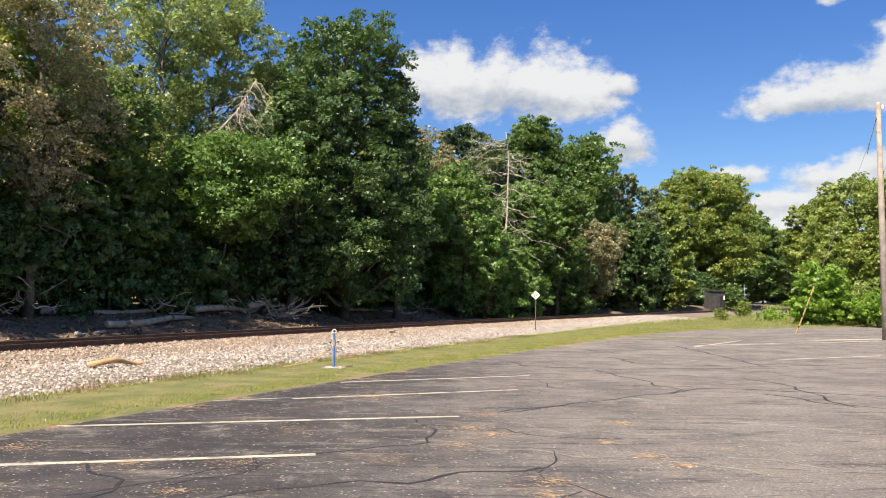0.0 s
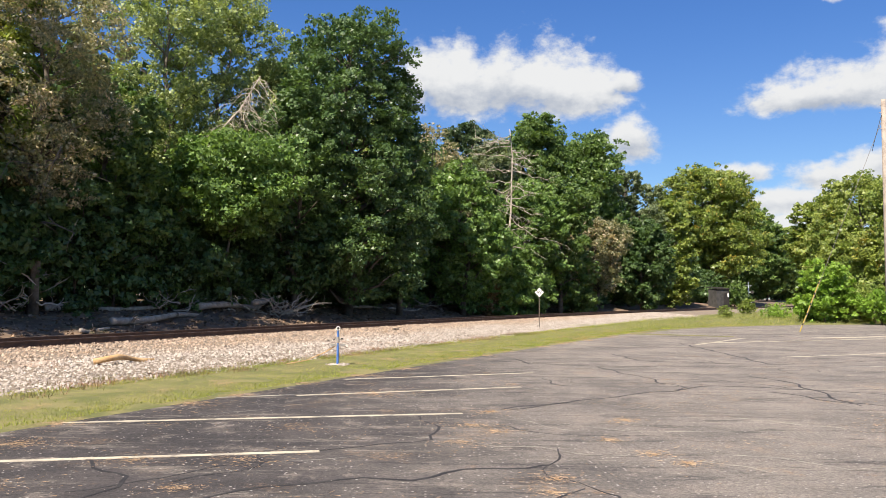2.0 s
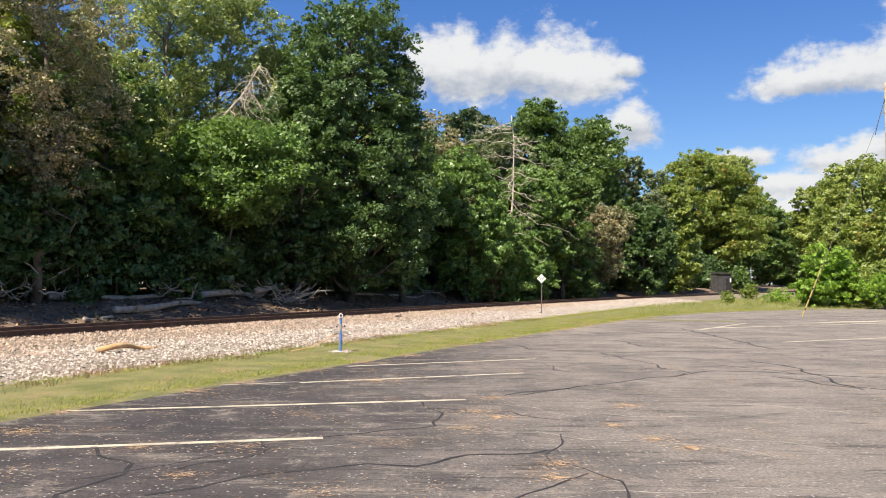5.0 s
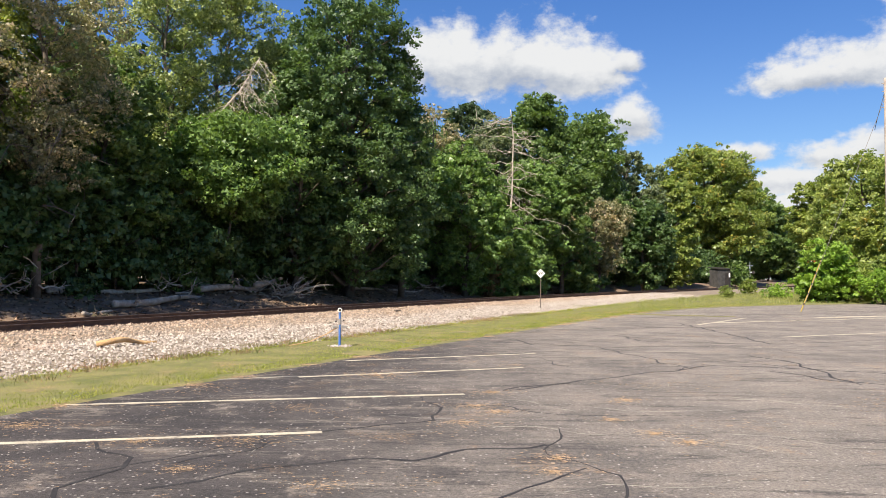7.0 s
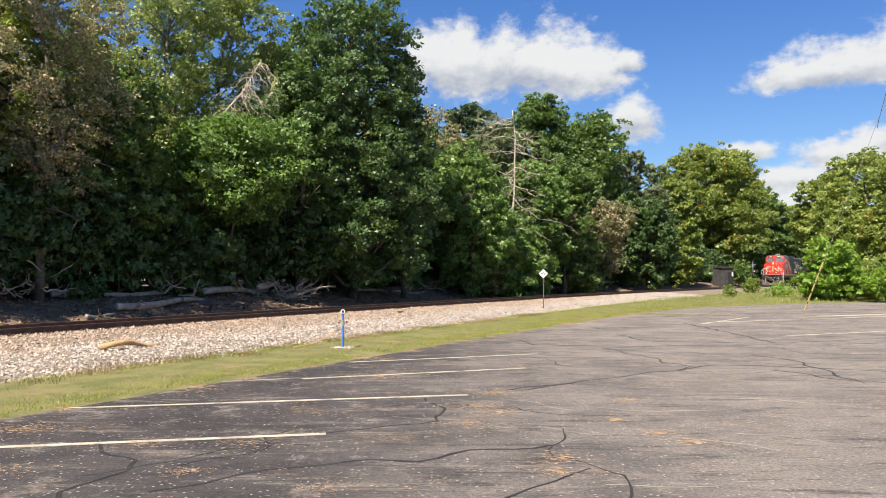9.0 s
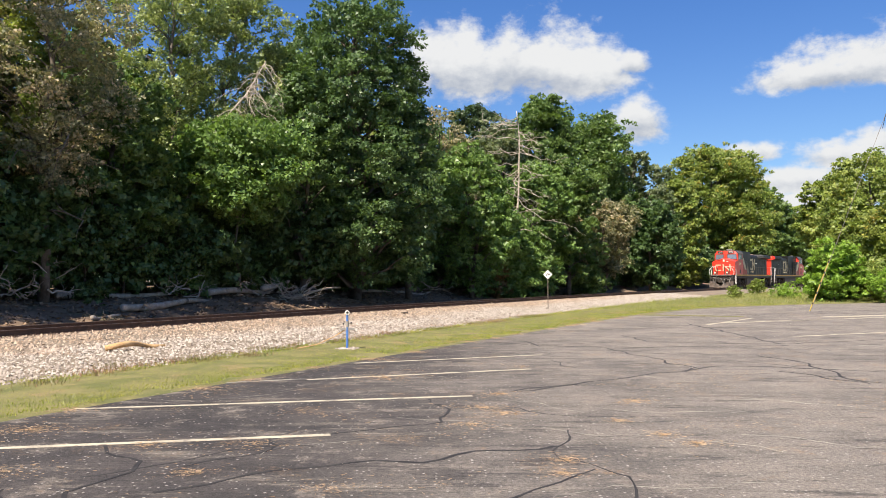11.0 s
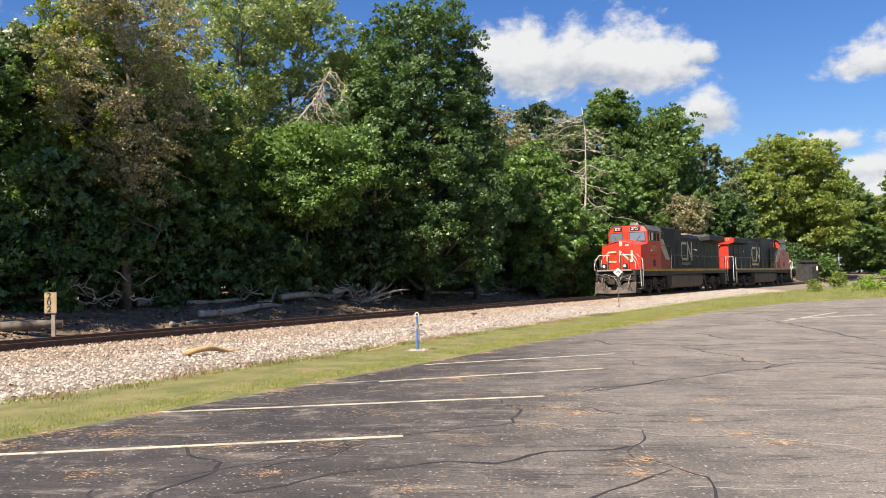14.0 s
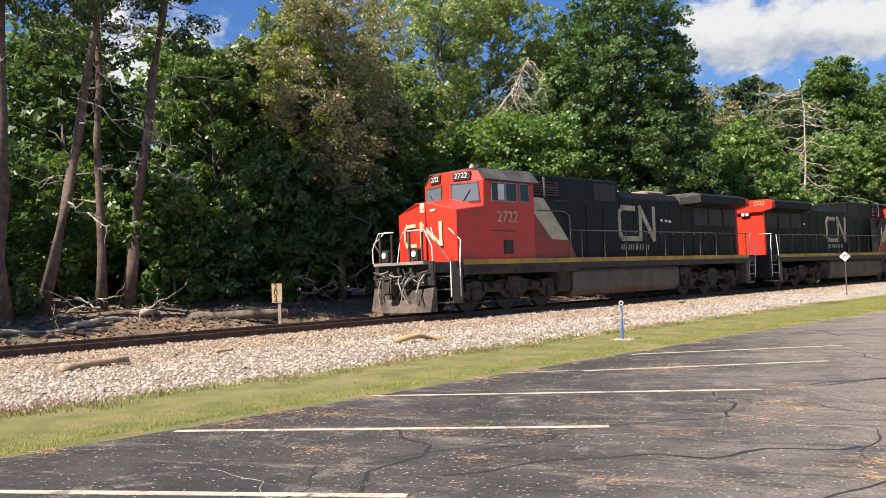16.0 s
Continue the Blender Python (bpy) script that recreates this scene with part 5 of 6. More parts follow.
for n_, (a, b, w, m) in enumerate([((-9.4, 4.4), (-2.41, 5.67), 0.1, LINE), ((-6.07, 7.61), (-1.33, 8.63), 0.1, LINE), ((-4.96, 10.34), (0.24, 11.49), 0.1, LINE), ((-3.75, 12.96), (-2.5, 13.45), 0.09, FAINT), ((-2.45, 13.35), (1.38, 14.9), 0.1, LINE), ((-2.02, 15.96), (1.91, 17.67), 0.1, LINE),
                       ((8.88, 28.79), (12.5, 33.98), 0.16, LINE), ((9.32, 29.89), (18.65, 34.39), 0.2, LINE), ((9.48, 22.98), (13.54, 25.0), 0.13, LINE), ((9.71, 19.9), (12.2, 20.4), 0.1, FAINT), ((13.0, 31.6), (21.0, 36.0), 0.12, FAINT), ((14.5, 35.2), (23.0, 39.5), 0.12, FAINT), ((15.8, 34.6), (19.8, 36.4), 0.6, LINE), ((21.5, 37.2), (24.5, 38.6), 0.3, LINE)]):
    ribbon("parking_line", [a, b], w, m, 0.004, "worn pale yellow parking line on the asphalt", "parking line", seed=n_)
for n_, (pts, w) in enumerate([([(3.55, 19.21), (4.04, 17.21), (4.22, 15.87), (4.44, 15.1), (4.12, 14.54), (3.03, 13.74), (1.84, 12.73), (0.81, 11.86)], 0.055), ([(4.12, 14.54), (5.04, 15.33), (6.42, 14.95), (7.71, 14.26), (9.5, 13.9)], 0.06), ([(6.48, 17.39), (6.81, 15.85), (6.6, 14.2), (6.47, 12.99), (7.2, 12.2)], 0.06),
                           ([(8.56, 29.79), (8.47, 26.01), (8.32, 23.08), (8.2, 20.41)], 0.09), ([(1.85, 21.64), (2.11, 19.87)], 0.06), ([(-3.54, 8.05), (-2.88, 7.38), (-2.78, 6.98), (-3.0, 6.31), (-2.74, 5.56)], 0.045), ([(-1.34, 8.69), (-0.88, 8.96), (-0.24, 9.41), (-0.09, 9.92), (-0.36, 11.2)], 0.04),
                           ([(-2.35, 6.29), (-1.89, 6.75), (-1.17, 7.17), (-0.74, 7.38), (-0.35, 7.42), (0.21, 7.74), (0.98, 8.04)], 0.055), ([(5.76, 14.46), (6.12, 13.76), (6.46, 12.67)], 0.05), ([(0.84, 11.87), (1.25, 12.28), (1.9, 12.72)], 0.06), ([(4.9, 23.63), (5.1, 21.37)], 0.08), ([(18, 40.5), (22.5, 42.0), (25, 43.0)], 0.16), ([(5.2, 21.2), (8.2, 20.4), (12.0, 22.1)], 0.04), ([(0.3, 21.5), (3.6, 19.4), (8.2, 20.0)], 0.03),
                           ([(10.0, 36.0), (14.0, 37.5), (20, 38.5)], 0.09), ([(7.5, 33.5), (12.0, 36.0), (15, 35.6)], 0.08), ([(1.2, 8.9), (1.0, 7.6), (1.5, 6.8), (1.3, 6.0)], 0.025), ([(2.9, 25.5), (6.0, 27.0), (9.5, 27.4)], 0.06)]):
    ribbon("crack", pts, w * 0.8, TAR, 0.003, "dark sealed crack winding over the asphalt", "crack", wobble=0.11, seed=40 + n_)


def fine_cracks():
    """Hair cracks: some dark, some filled with pale dirt."""
    rng = np.random.default_rng(61)
    for i in range(64):
        x, y = rng.uniform(-4.5, 9.5), rng.uniform(5.2, 22)
        a = rng.choice([0.2, 0.35, 1.7, -0.5]) + rng.normal() * 0.25
        pts = [(x, y)]
        for k in range(int(rng.integers(3, 7))):
            ln = rng.uniform(0.2, 0.6)
            a += rng.normal() * 0.45
            x, y = x + math.cos(a) * ln, y + math.sin(a) * ln
            pts.append((x, y))
        if all(side(p) > LOT_EDGE + 0.2 for p in pts):
            pale = i % 3
            ribbon("crack", pts, 0.006 if pale else 0.024, FAINT if pale else TAR, 0.0025, "fine pale dirt-filled crack in the asphalt" if pale else "fine dark crack in the asphalt", "crack", wobble=0.11, seed=200 + i)


fine_cracks()


def needle_litter():
    """Dry needles gathered in small drifts on the asphalt, and along its edge."""
    rng = np.random.default_rng(33)
    spots = [(0.61, 9.95, 0.25, 260), (0.63, 11.62, 0.28, 260), (1.91, 9.42, 0.2, 160), (2.19, 8.6, 0.2, 200), (2.44, 8.15, 0.18, 200), (2.41, 10.93, 0.25, 260), (-2.25, 6.93, 0.2, 160), (-3.07, 8.07, 0.35, 220), (-4.68, 8.88, 0.5, 500), (-1.2, 13.6, 0.6, 420), (0.35, 10.4, 0.35, 240), (0.2, 9.2, 0.35, 240), (1.0, 7.4, 0.3, 240), (-5.6, 8.1, 0.5, 500), (0.9, 6.9, 0.25, 160), (-2.0, 8.1, 0.6, 260), (-3.9, 6.9, 0.4, 260), (-1.0, 6.4, 0.5, 200), (16.5, 34.2, 0.8, 200)]
    for s in range(3, 40, 2):
        q = on(s + rng.uniform(-0.8, 0.8), LOT_EDGE + rng.uniform(0.0, 0.35))
        spots.append((q.x, q.y, 0.4, 420))
    for k in range(60):
        spots.append((rng.uniform(-4, 9), rng.uniform(5, 17), 0.5, 40))
    verts, faces = [], []
    for x, y, r, n in spots:
        for _ in range(int(n * 0.8)):
            a, b = rng.normal(size=2) * r * np.array([0.7, 0.6]) * rng.uniform(0.1, 1.3)
            t, ln, w = rng.uniform(0, 6.28), rng.uniform(0.008, 0.028), rng.uniform(0.0007, 0.0018)
            c, s_ = math.cos(t), math.sin(t)
            z = 0.007 + rng.uniform(0, 0.008)
            i = len(verts)
            px_, py_ = x + a, y + b
            verts += [(px_ - c * ln - s_ * w, py_ - s_ * ln + c * w, z), (px_ + c * ln - s_ * w, py_ + s_ * ln + c * w, z + 0.004), (px_ + c * ln + s_ * w, py_ + s_ * ln - c * w, z), (px_ - c * ln + s_ * w, py_ - s_ * ln - c * w, z + 0.003)]
            faces.append((i, i + 1, i + 2, i + 3))
    tagged(new("needle_litter", mesh_of("needle_litter", verts, faces, NEEDLES)), "dry orange pine needles strewn on the asphalt", "litter", "", "stuff")


needle_litter()

# ---- stones
def stone_material():
    """Crushed stone: fresh and pale on the shoulder, stained by rust and brake dust beside the rails."""
    m = bpy.data.materials.new("stone")
    m.use_nodes = True
    n = Nodes(m.node_tree)
    at = n.add("ShaderNodeTexCoord").outputs["Object"]
    rnd = n.add("ShaderNodeNewGeometry").outputs["Random Per Island"]
    away = n.math("ADD", n.vec("DOT_PRODUCT", at, (math.cos(HEAD), -math.sin(HEAD), 0.0)), NEAR)
    away = n.math("ADD", away, n.math("MULTIPLY", n.math("SUBTRACT", n.noise(at, 0.35, 4.0, 0.6), 0.5), 4.5))
    pale = n.mix(rnd, (0.25, 0.205, 0.17), (0.50, 0.44, 0.375))
    brown = n.mix(rnd, (0.20, 0.135, 0.09), (0.47, 0.36, 0.265))
    c = n.mix(n.ramp(away, 2.6, 4.6), brown, pale)
    c = n.mix(n.ramp(rnd, 0.9, 0.94), c, (0.13, 0.10, 0.08))
    c = n.mix(1.0, c, n.mix(n.noise(at, 30.0, 4.0, 0.7), (0.7, 0.7, 0.7), (1.3, 1.3, 1.3)), "MULTIPLY")
    b = n.add("ShaderNodeBsdfPrincipled")
    n.link(c, b.inputs["Base Color"])
    b.inputs["Roughness"].default_value = 0.95
    n.link(b.outputs[0], n.add("ShaderNodeOutputMaterial").inputs[0])
    return m


STONE = stone_material()


def stones(name, places, sizes, mat, label, category, seed=3):
    """Broken stones, half sunk in the bed, in one mesh."""
    rng = np.random.default_rng(seed)
    n = len(places)
    base = np.array([(1, 0, 0), (0, 1, 0), (-1, 0, 0), (0, -1, 0), (0, 0, 1)], float)
    tri = np.array([(0, 1, 4), (1, 2, 4), (2, 3, 4), (3, 0, 4)])
    V = base[None] * rng.uniform(0.65, 1.25, (n, 5, 1)) + rng.normal(size=(n, 5, 3)) * 0.24
    ang = rng.uniform(0, 6.28, n)
    c, s = np.cos(ang), np.sin(ang)
    V = np.stack([V[..., 0] * c[:, None] - V[..., 1] * s[:, None], V[..., 0] * s[:, None] + V[..., 1] * c[:, None], V[..., 2] * 0.95], -1)
    V = V * sizes[:, None, None] + places[:, None]
    F = (np.arange(n)[:, None, None] * 5 + tri[None]).reshape(-1, 3)
    me = bpy.data.meshes.new(name)
    me.vertices.add(5 * n)
    me.vertices.foreach_set("co", V.astype(np.float32).ravel())
    me.loops.add(12 * n)
    me.loops.foreach_set("vertex_index", F.astype(np.int32).ravel())
    me.polygons.add(4 * n)
    me.polygons.foreach_set("loop_start", np.arange(0, 12 * n, 3, dtype=np.int32))
    me.materials.append(mat)
    me.update(calc_edges=True)
    return tagged(new(name, me), label, category, "", "stuff")


def ballast():
    rng = np.random.default_rng(17)
    P, Z = [], []
    while len(P) < 92000:
        s = -4 + 80 * rng.random() ** 1.9
        foot = GRASS_EDGE - min(max(s - 12, 0), 45) * 0.032
        v = rng.uniform(-3.6, foot + 0.35 + 0.3 * rng.normal())
        prof = ballast_profile(s)
        zs = float(np.interp(-v, [-a for a, _ in prof], [b for _, b in prof]))
        if abs(abs(v) - 0.7535) < 0.12:
            continue
        q = on(s, v, zs + rng.uniform(-0.015, 0.015))
        P.append((q.x, q.y, q.z)), Z.append(rng.uniform(0.019, 0.04) * (1.35 if rng.random() < 0.12 else 1.0) * (1 + s / 130))
    stones("ballast", np.array(P), np.array(Z), STONE, "crushed pale pink and grey ballast stones beside the track", "ballast")
    P = np.array([(rng.uniform(-5, 10), rng.uniform(4.5, 24), 0.004) for _ in range(3800)])
    stones("gravel", P, rng.uniform(0.002, 0.006, len(P)) * (0.6 + P[:, 1] / 16), STONE, "small loose stones scattered on the asphalt", "gravel", 4)
    # pale stones round the foot of the blue post
    c = on(15.9, 8.48)
    P = np.array([(c.x + rng.normal() * 0.12, c.y + rng.normal() * 0.11, 0.05) for _ in range(70)])
    stones("stone_ring", P, rng.uniform(0.02, 0.045, len(P)), STONE, "pale stones heaped round the foot of the post", "stones", 5)


ballast()

# ---- grass
BLADE = leaf_material("grass_blade", (0.215, 0.255, 0.036), (0.31, 0.31, 0.065), (0.37, 0.265, 0.13), (0.55, 0.66))
DRY_WEED = leaf_material("dry_weed", (0.14, 0.14, 0.05), (0.22, 0.18, 0.09), (0.24, 0.13, 0.10), (0.48, 0.6))
TALL = leaf_material("tall_grass", (0.20, 0.235, 0.065), (0.28, 0.285, 0.10), (0.36, 0.31, 0.16), (0.6, 0.75))


def blades(name, places, heights, mat, label, seed=2, width=0.14):
    rng = np.random.default_rng(seed)
    n = len(places)
    a = rng.uniform(0, 6.28, n)
    w = np.stack([np.cos(a), np.sin(a), np.zeros(n)], 1) * (heights * width)[:, None]
    lean = rng.normal(size=(n, 3)) * heights[:, None] * 0.4
    lean[:, 2] = heights
    V = np.stack([places - w, places + w, places + lean], 1).reshape(-1, 3)
    me = bpy.data.meshes.new(name)
    me.vertices.add(3 * n)
    me.vertices.foreach_set("co", V.astype(np.float32).ravel())
    me.loops.add(3 * n)
    me.loops.foreach_set("vertex_index", np.arange(3 * n, dtype=np.int32))
    me.polygons.add(n)
    me.polygons.foreach_set("loop_start", np.arange(0, 3 * n, 3, dtype=np.int32))
    me.materials.append(mat)
    me.update(calc_edges=True)
    return tagged(new(name, me), label, "grass", "", "stuff")


def grass():
    rng = np.random.default_rng(8)
    P, H = [], []
    while len(P) < 170000:
        s = -4 + 62 * rng.random() ** 1.6
        foot = GRASS_EDGE - min(max(s - 12, 0), 45) * 0.032
        edge = (LOT_EDGE if s < 38 else lot_end(s)) + 0.3 * noise.noise((s * 0.9, 1.0, 0)) + 0.12 * noise.noise((s * 3.1, 2.0, 0))
        v = rng.uniform(foot - 0.1 + 0.35 * noise.noise((s * 0.7, 9.0, 0)), edge)
        if noise.noise((s * 1.1, v * 1.3, 7.0)) < -0.42:
            continue
        q = on(s, v, 0.03)
        P.append((q.x, q.y, 0.025)), H.append(rng.uniform(0.013, 0.038) * (1.6 if v < foot + 0.5 else 1.0) * (1 + s / 60))
    blades("mown_grass", np.array(P), np.array(H), BLADE, "short mown grass with dry patches along the lot")
    P, H = [], []
    while len(P) < 80000:
        s, v = rng.uniform(42, 105), rng.uniform(5.2, 34)
        if v > lot_end(s) - 0.1:
            continue
        q = on(s, v, 0.04)
        P.append((q.x, q.y, 0.03)), H.append(rng.uniform(0.06, 0.3) * (0.5 + 1.0 * abs(noise.noise((s * 0.2, v * 0.2, 3)))))
    blades("rough_grass", np.array(P), np.array(H), TALL, "tall rough grass past the end of the lot", 3, 0.05)
    # weeds in the ballast foot
    P, H = [], []
    for k in range(110):
        s = rng.uniform(2, 34)
        c = on(s, 7.0 - min(max(s - 12, 0), 45) * 0.032 + rng.normal() * 0.3, 0.05)
        for _ in range(110):
            P.append((c.x + rng.normal() * 0.22, c.y + rng.normal() * 0.22, 0.05)), H.append(rng.uniform(0.025, 0.09))
    blades("weeds", np.array(P), np.array(H), DRY_WEED, "green and reddish dry weed tufts along the foot of the ballast", 4, 0.09)


grass()

# ---- things beside the line
BLUE = material("blue_paint", (0.045, 0.12, 0.38), 0.55, second=(0.08, 0.19, 0.46), scale=6, grain=0.15)
OAK = material("weathered_board", (0.38, 0.27, 0.14), 0.85, second=(0.48, 0.35, 0.2), scale=4, grain=0.15, grain_scale=30)
POST = material("grey_post", (0.07, 0.052, 0.042), 0.9, second=(0.12, 0.09, 0.07), scale=5, grain=0.2)
TAN_WOOD = material("tan_wood", (0.52, 0.34, 0.17), 0.85, second=(0.42, 0.25, 0.11), scale=5, grain=0.2, grain_scale=26, bump=0.4)
LOG = material("grey_log", (0.30, 0.245, 0.19), 0.9, second=(0.44, 0.37, 0.30), scale=3, grain=0.25, grain_scale=22, bump=0.5, third=(0.10, 0.08, 0.06), third_scale=1.6)
BROWN_LOG = material("brown_log", (0.30, 0.20, 0.13), 0.9, second=(0.42, 0.30, 0.2), scale=4, grain=0.25, grain_scale=24, bump=0.5)
CUT = material("cut_wood", (0.55, 0.38, 0.22), 0.9, second=(0.45, 0.3, 0.16), scale=6, grain=0.2)
SHED = material("shed_boards", (0.035, 0.034, 0.032), 0.85, second=(0.06, 0.056, 0.052), scale=2, grain=0.2)
GUARD = material("yellow_guard", (0.58, 0.42, 0.07), 0.6, second=(0.45, 0.33, 0.09), scale=4, grain=0.12)
ALU = material("silver_paint", (0.72, 0.73, 0.74), 0.5, 0.0, second=(0.6, 0.61, 0.62), scale=4)
POLE = material("pole_wood", (0.24, 0.195, 0.16), 0.9, second=(0.35, 0.29, 0.24), scale=3, grain=0.2, grain_scale=24, bump=0.3)


def blue_post():
    c = on(15.9, 8.48, 0.03)
    t = thing("marker_post", pose(c.x, c.y, c.z, 0, 0, 10), "blue painted steel post with white top and cross arm", "post")
    part("pole", tube([(0, 0, -0.1), (0, 0, 0.9)], 0.027, 12), BLUE, t)
    part("cap", tube([(0, -0.055, 0.86), (0, 0.05, 0.86)], [0.05, 0.05], 14), WHITE, t, "white round cap with a dark bore")
    part("bore", tube([(0, -0.058, 0.86), (0, -0.05, 0.86)], 0.03, 12), DARK, t)
    part("cross_arm", box(-0.17, 0.17, -0.02, 0.02, 0.45, 0.5, 0.006), RAILING, t)
    for x in (-0.09, 0.09):
        part("bolt", disc((x, -0.03, 0.62 if x > 0 else 0.6), 0.02, 0.06, "y", 8), DARK, t)
        part("bracket", tube([(0, 0, 0.6), (x, 0, 0.61)], 0.009, 6), RAILING, t)
    part("band", tube([(0, 0, 0.52), (0, 0, 0.66)], 0.036, 12), RAILING, t)
    part("cable", tube([(-0.03, 0, 0.47), (-0.3, 0.08, 0.3), (-0.7, 0.1, 0.12), (-1.15, 0.0, 0.05)], 0.012, 6), TAN_WOOD, t, "slack tan cable running to the ground")


def whistle_sign():
    c = on(39.33, 4.83, 0.08)
    t = thing("whistle_sign", pose(c.x, c.y, c.z, 0, 0, -7), "white diamond whistle sign on a thin post", "railway sign")
    part("post", box(-0.022, 0.022, -0.02, 0.02, -0.25, 1.75, 0.005), POST, t)
    bm = box(-0.165, 0.165, -0.035, -0.022, -0.165, 0.165, 0.004)
    board = part("board", bm, WHITE, t, "white diamond board")
    board.matrix_basis = pose(0, 0, 1.8, 0, 45, 0)
    lettering("W", 0.25, DARK, pose(0, -0.04, 1.8, 90, 0, 0), t)


def milepost():
    c = on(14.7, -3.9, 0.0)
    t = thing("milepost", pose(c.x, c.y, c.z, 0, 0, 20), "tan wooden milepost board with black figures", "milepost")
    part("post", box(-0.02, 0.09, 0.0, 0.06, -0.3, 1.58, 0.006), POLE, t)
    board = part("board", box(-0.2, 0.14, -0.03, 0.0, 0.97, 1.6, 0.006), OAK, t)
    for i, ch in enumerate("202"):
        lettering(ch, 0.26, DARK, pose(-0.07, -0.033, 1.49 - 0.2 * i, 90, 0, 0), board, "figure")


def shed():
    c = polar(18.62, 126.0)
    t = thing("trackside_shed", pose(c.x, c.y, 0.35, 0, 0, 20), "small dark grey equipment shed beside the track", "shed")
    part("wall", rounded(box(-1.1, 1.1, -1.0, 1.0, -0.5, 2.7), 0.02), SHED, t)
    part("roof", loft([[(-1.25, -1.15, 2.66), (1.25, -1.15, 2.66), (1.25, -1.15, 2.76), (-1.25, -1.15, 2.76)], [(-1.25, 1.15, 2.9), (1.25, 1.15, 2.9), (1.25, 1.15, 3.0), (-1.25, 1.15, 3.0)]]), DARK, t)
    part("door", box(0.1, 1.0, -1.03, -0.99, 0.0, 2.1, 0.01), DARK, t)
    part("notice", box(0.75, 1.0, -1.05, -1.03, 1.5, 2.1), WHITE, t)


def small_signal():
    c = on(110.6, -5.24, 0.3)
    t = thing("disc_marker", pose(c.x, c.y, c.z, 0, 0, -17), "small post with two pale discs beside the track", "railway sign")
    part("post", tube([(0, 0, -0.2), (0, 0, 1.7)], 0.04, 8), POST, t)
    for z in (1.55, 1.1):
        part("disc", disc((0, -0.06, z), 0.22, 0.03, "y", 14), WHITE if z > 1.3 else RAILING, t)


def crossing_signal():
    c = polar(20.5, 140.0, 0.2)
    t = thing("crossing_signal", pose(c.x, c.y, c.z, 0, 0, -20), "silver crossing signal mast with cross arm and cabinet", "railway signal")
    part("mast", tube([(0, 0, -0.2), (0, 0, 4.2)], 0.1, 10), ALU, t)
    part("cross_arm", box(-0.75, 0.75, -0.08, 0.02, 2.4, 2.6, 0.02), ALU, t)
    for x in (-0.55, 0.55):
        part("lamp_hood", disc((x, -0.12, 2.5), 0.26, 0.08, "y", 14), DARK, t)
    b = part("blade", box(-0.45, 0.45, -0.12, -0.1, 3.5, 3.62), WHITE, t)
    part("cabinet", rounded(box(-0.5, 0.5, -0.2, 0.5, -0.1, 1.3), 0.03), ALU, t)


def utility_pole():
    c = polar(28.72, 40.0)
    t = thing("utility_pole", pose(c.x, c.y, -0.05, 0, -0.4, 0), "weathered wooden utility pole with steel fittings", "utility pole")
    part("pole", tube([(0, 0, -0.3), (0, 0, 5), (0, 0, 10.5)], [0.15, 0.13, 0.10], 14), POLE, t, smooth=True)
    for z in (10.25, 9.9, 9.2):
        part("bolt", tube([(-0.2, 0, z), (0.2, 0, z)], 0.015, 6), RAILING, t)
    part("insulator", tube([(0.2, 0, 10.2), (0.2, 0, 10.32), (0.2, 0, 10.4)], [0.05, 0.06, 0.03], 10), ALU, t)
    part("drop_wire", tube([(-0.12, -0.05, 9.8), (-0.5, -0.1, 8.6), (-0.55, 0, 8.2)], 0.012, 6), DARK, t)
    # the anchor wire with its yellow guard
    a, b = Vector((16.91, 38.82, 0.0)), c + Vector((0, 0, 9.9))
    g = thing("guy_wire", pose(a.x, a.y, 0), "steel guy wire with a yellow plastic guard anchored in the lot", "guy wire")
    d = b - a
    part("wire", tube([(0, 0, -0.1), d], 0.011, 6), RAILING, g)
    part("guard", tube([d.normalized() * 0.1, d.normalized() * 2.75], 0.027, 10), GUARD, g)
    for k in (0.45, 1.0, 1.5, 2.05, 2.6):
        part("band", tube([d.normalized() * k, d.normalized() * (k + 0.1)], 0.029, 10), DARK, g)


def log_piece(s, v, length, r, turn, name="fallen_log", label="grey weathered fallen log on the earth bank", mat=None, bend=0.1, seed=1, lift=0.0, tilt=0.0, cut=True, twigs=0):
    rng = np.random.default_rng(seed)
    c = on(s, v)
    z = bank_height(v) if v < -3 else 0.16
    t = thing(name, pose(c.x, c.y, z + r * 0.7 + lift, 0, tilt, heading(s) + turn), label, "log")
    pts = [Vector((length * (i / 6 - 0.5), bend * length * math.sin(i * 1.1 + seed), bend * 0.5 * length * math.sin(i * 0.9 + seed * 2))) for i in range(7)]
    rad = [r * (1 - 0.07 * i) * rng.uniform(0.9, 1.1) for i in range(7)]
    part("stem", tube(pts, rad, 10), mat or LOG, t, smooth=True)
    if cut:
        d = (pts[-1] - pts[-2]).normalized()
        part("cut_end", tube([pts[-1] - d * 0.01, pts[-1] + d * 0.006], rad[-1] * 0.97, 10), CUT, t)
    for i in range(twigs):
        k = int(rng.integers(1, 6))
        bm = bmesh.new()
        bare_branch(bm, rng, pts[k], Vector(rng.normal(size=3) + np.array([0, 0, 0.6])).normalized(), length * rng.uniform(0.12, 0.3), r * 0.3)
        part("branch", bm, mat or LOG, t)
    return t


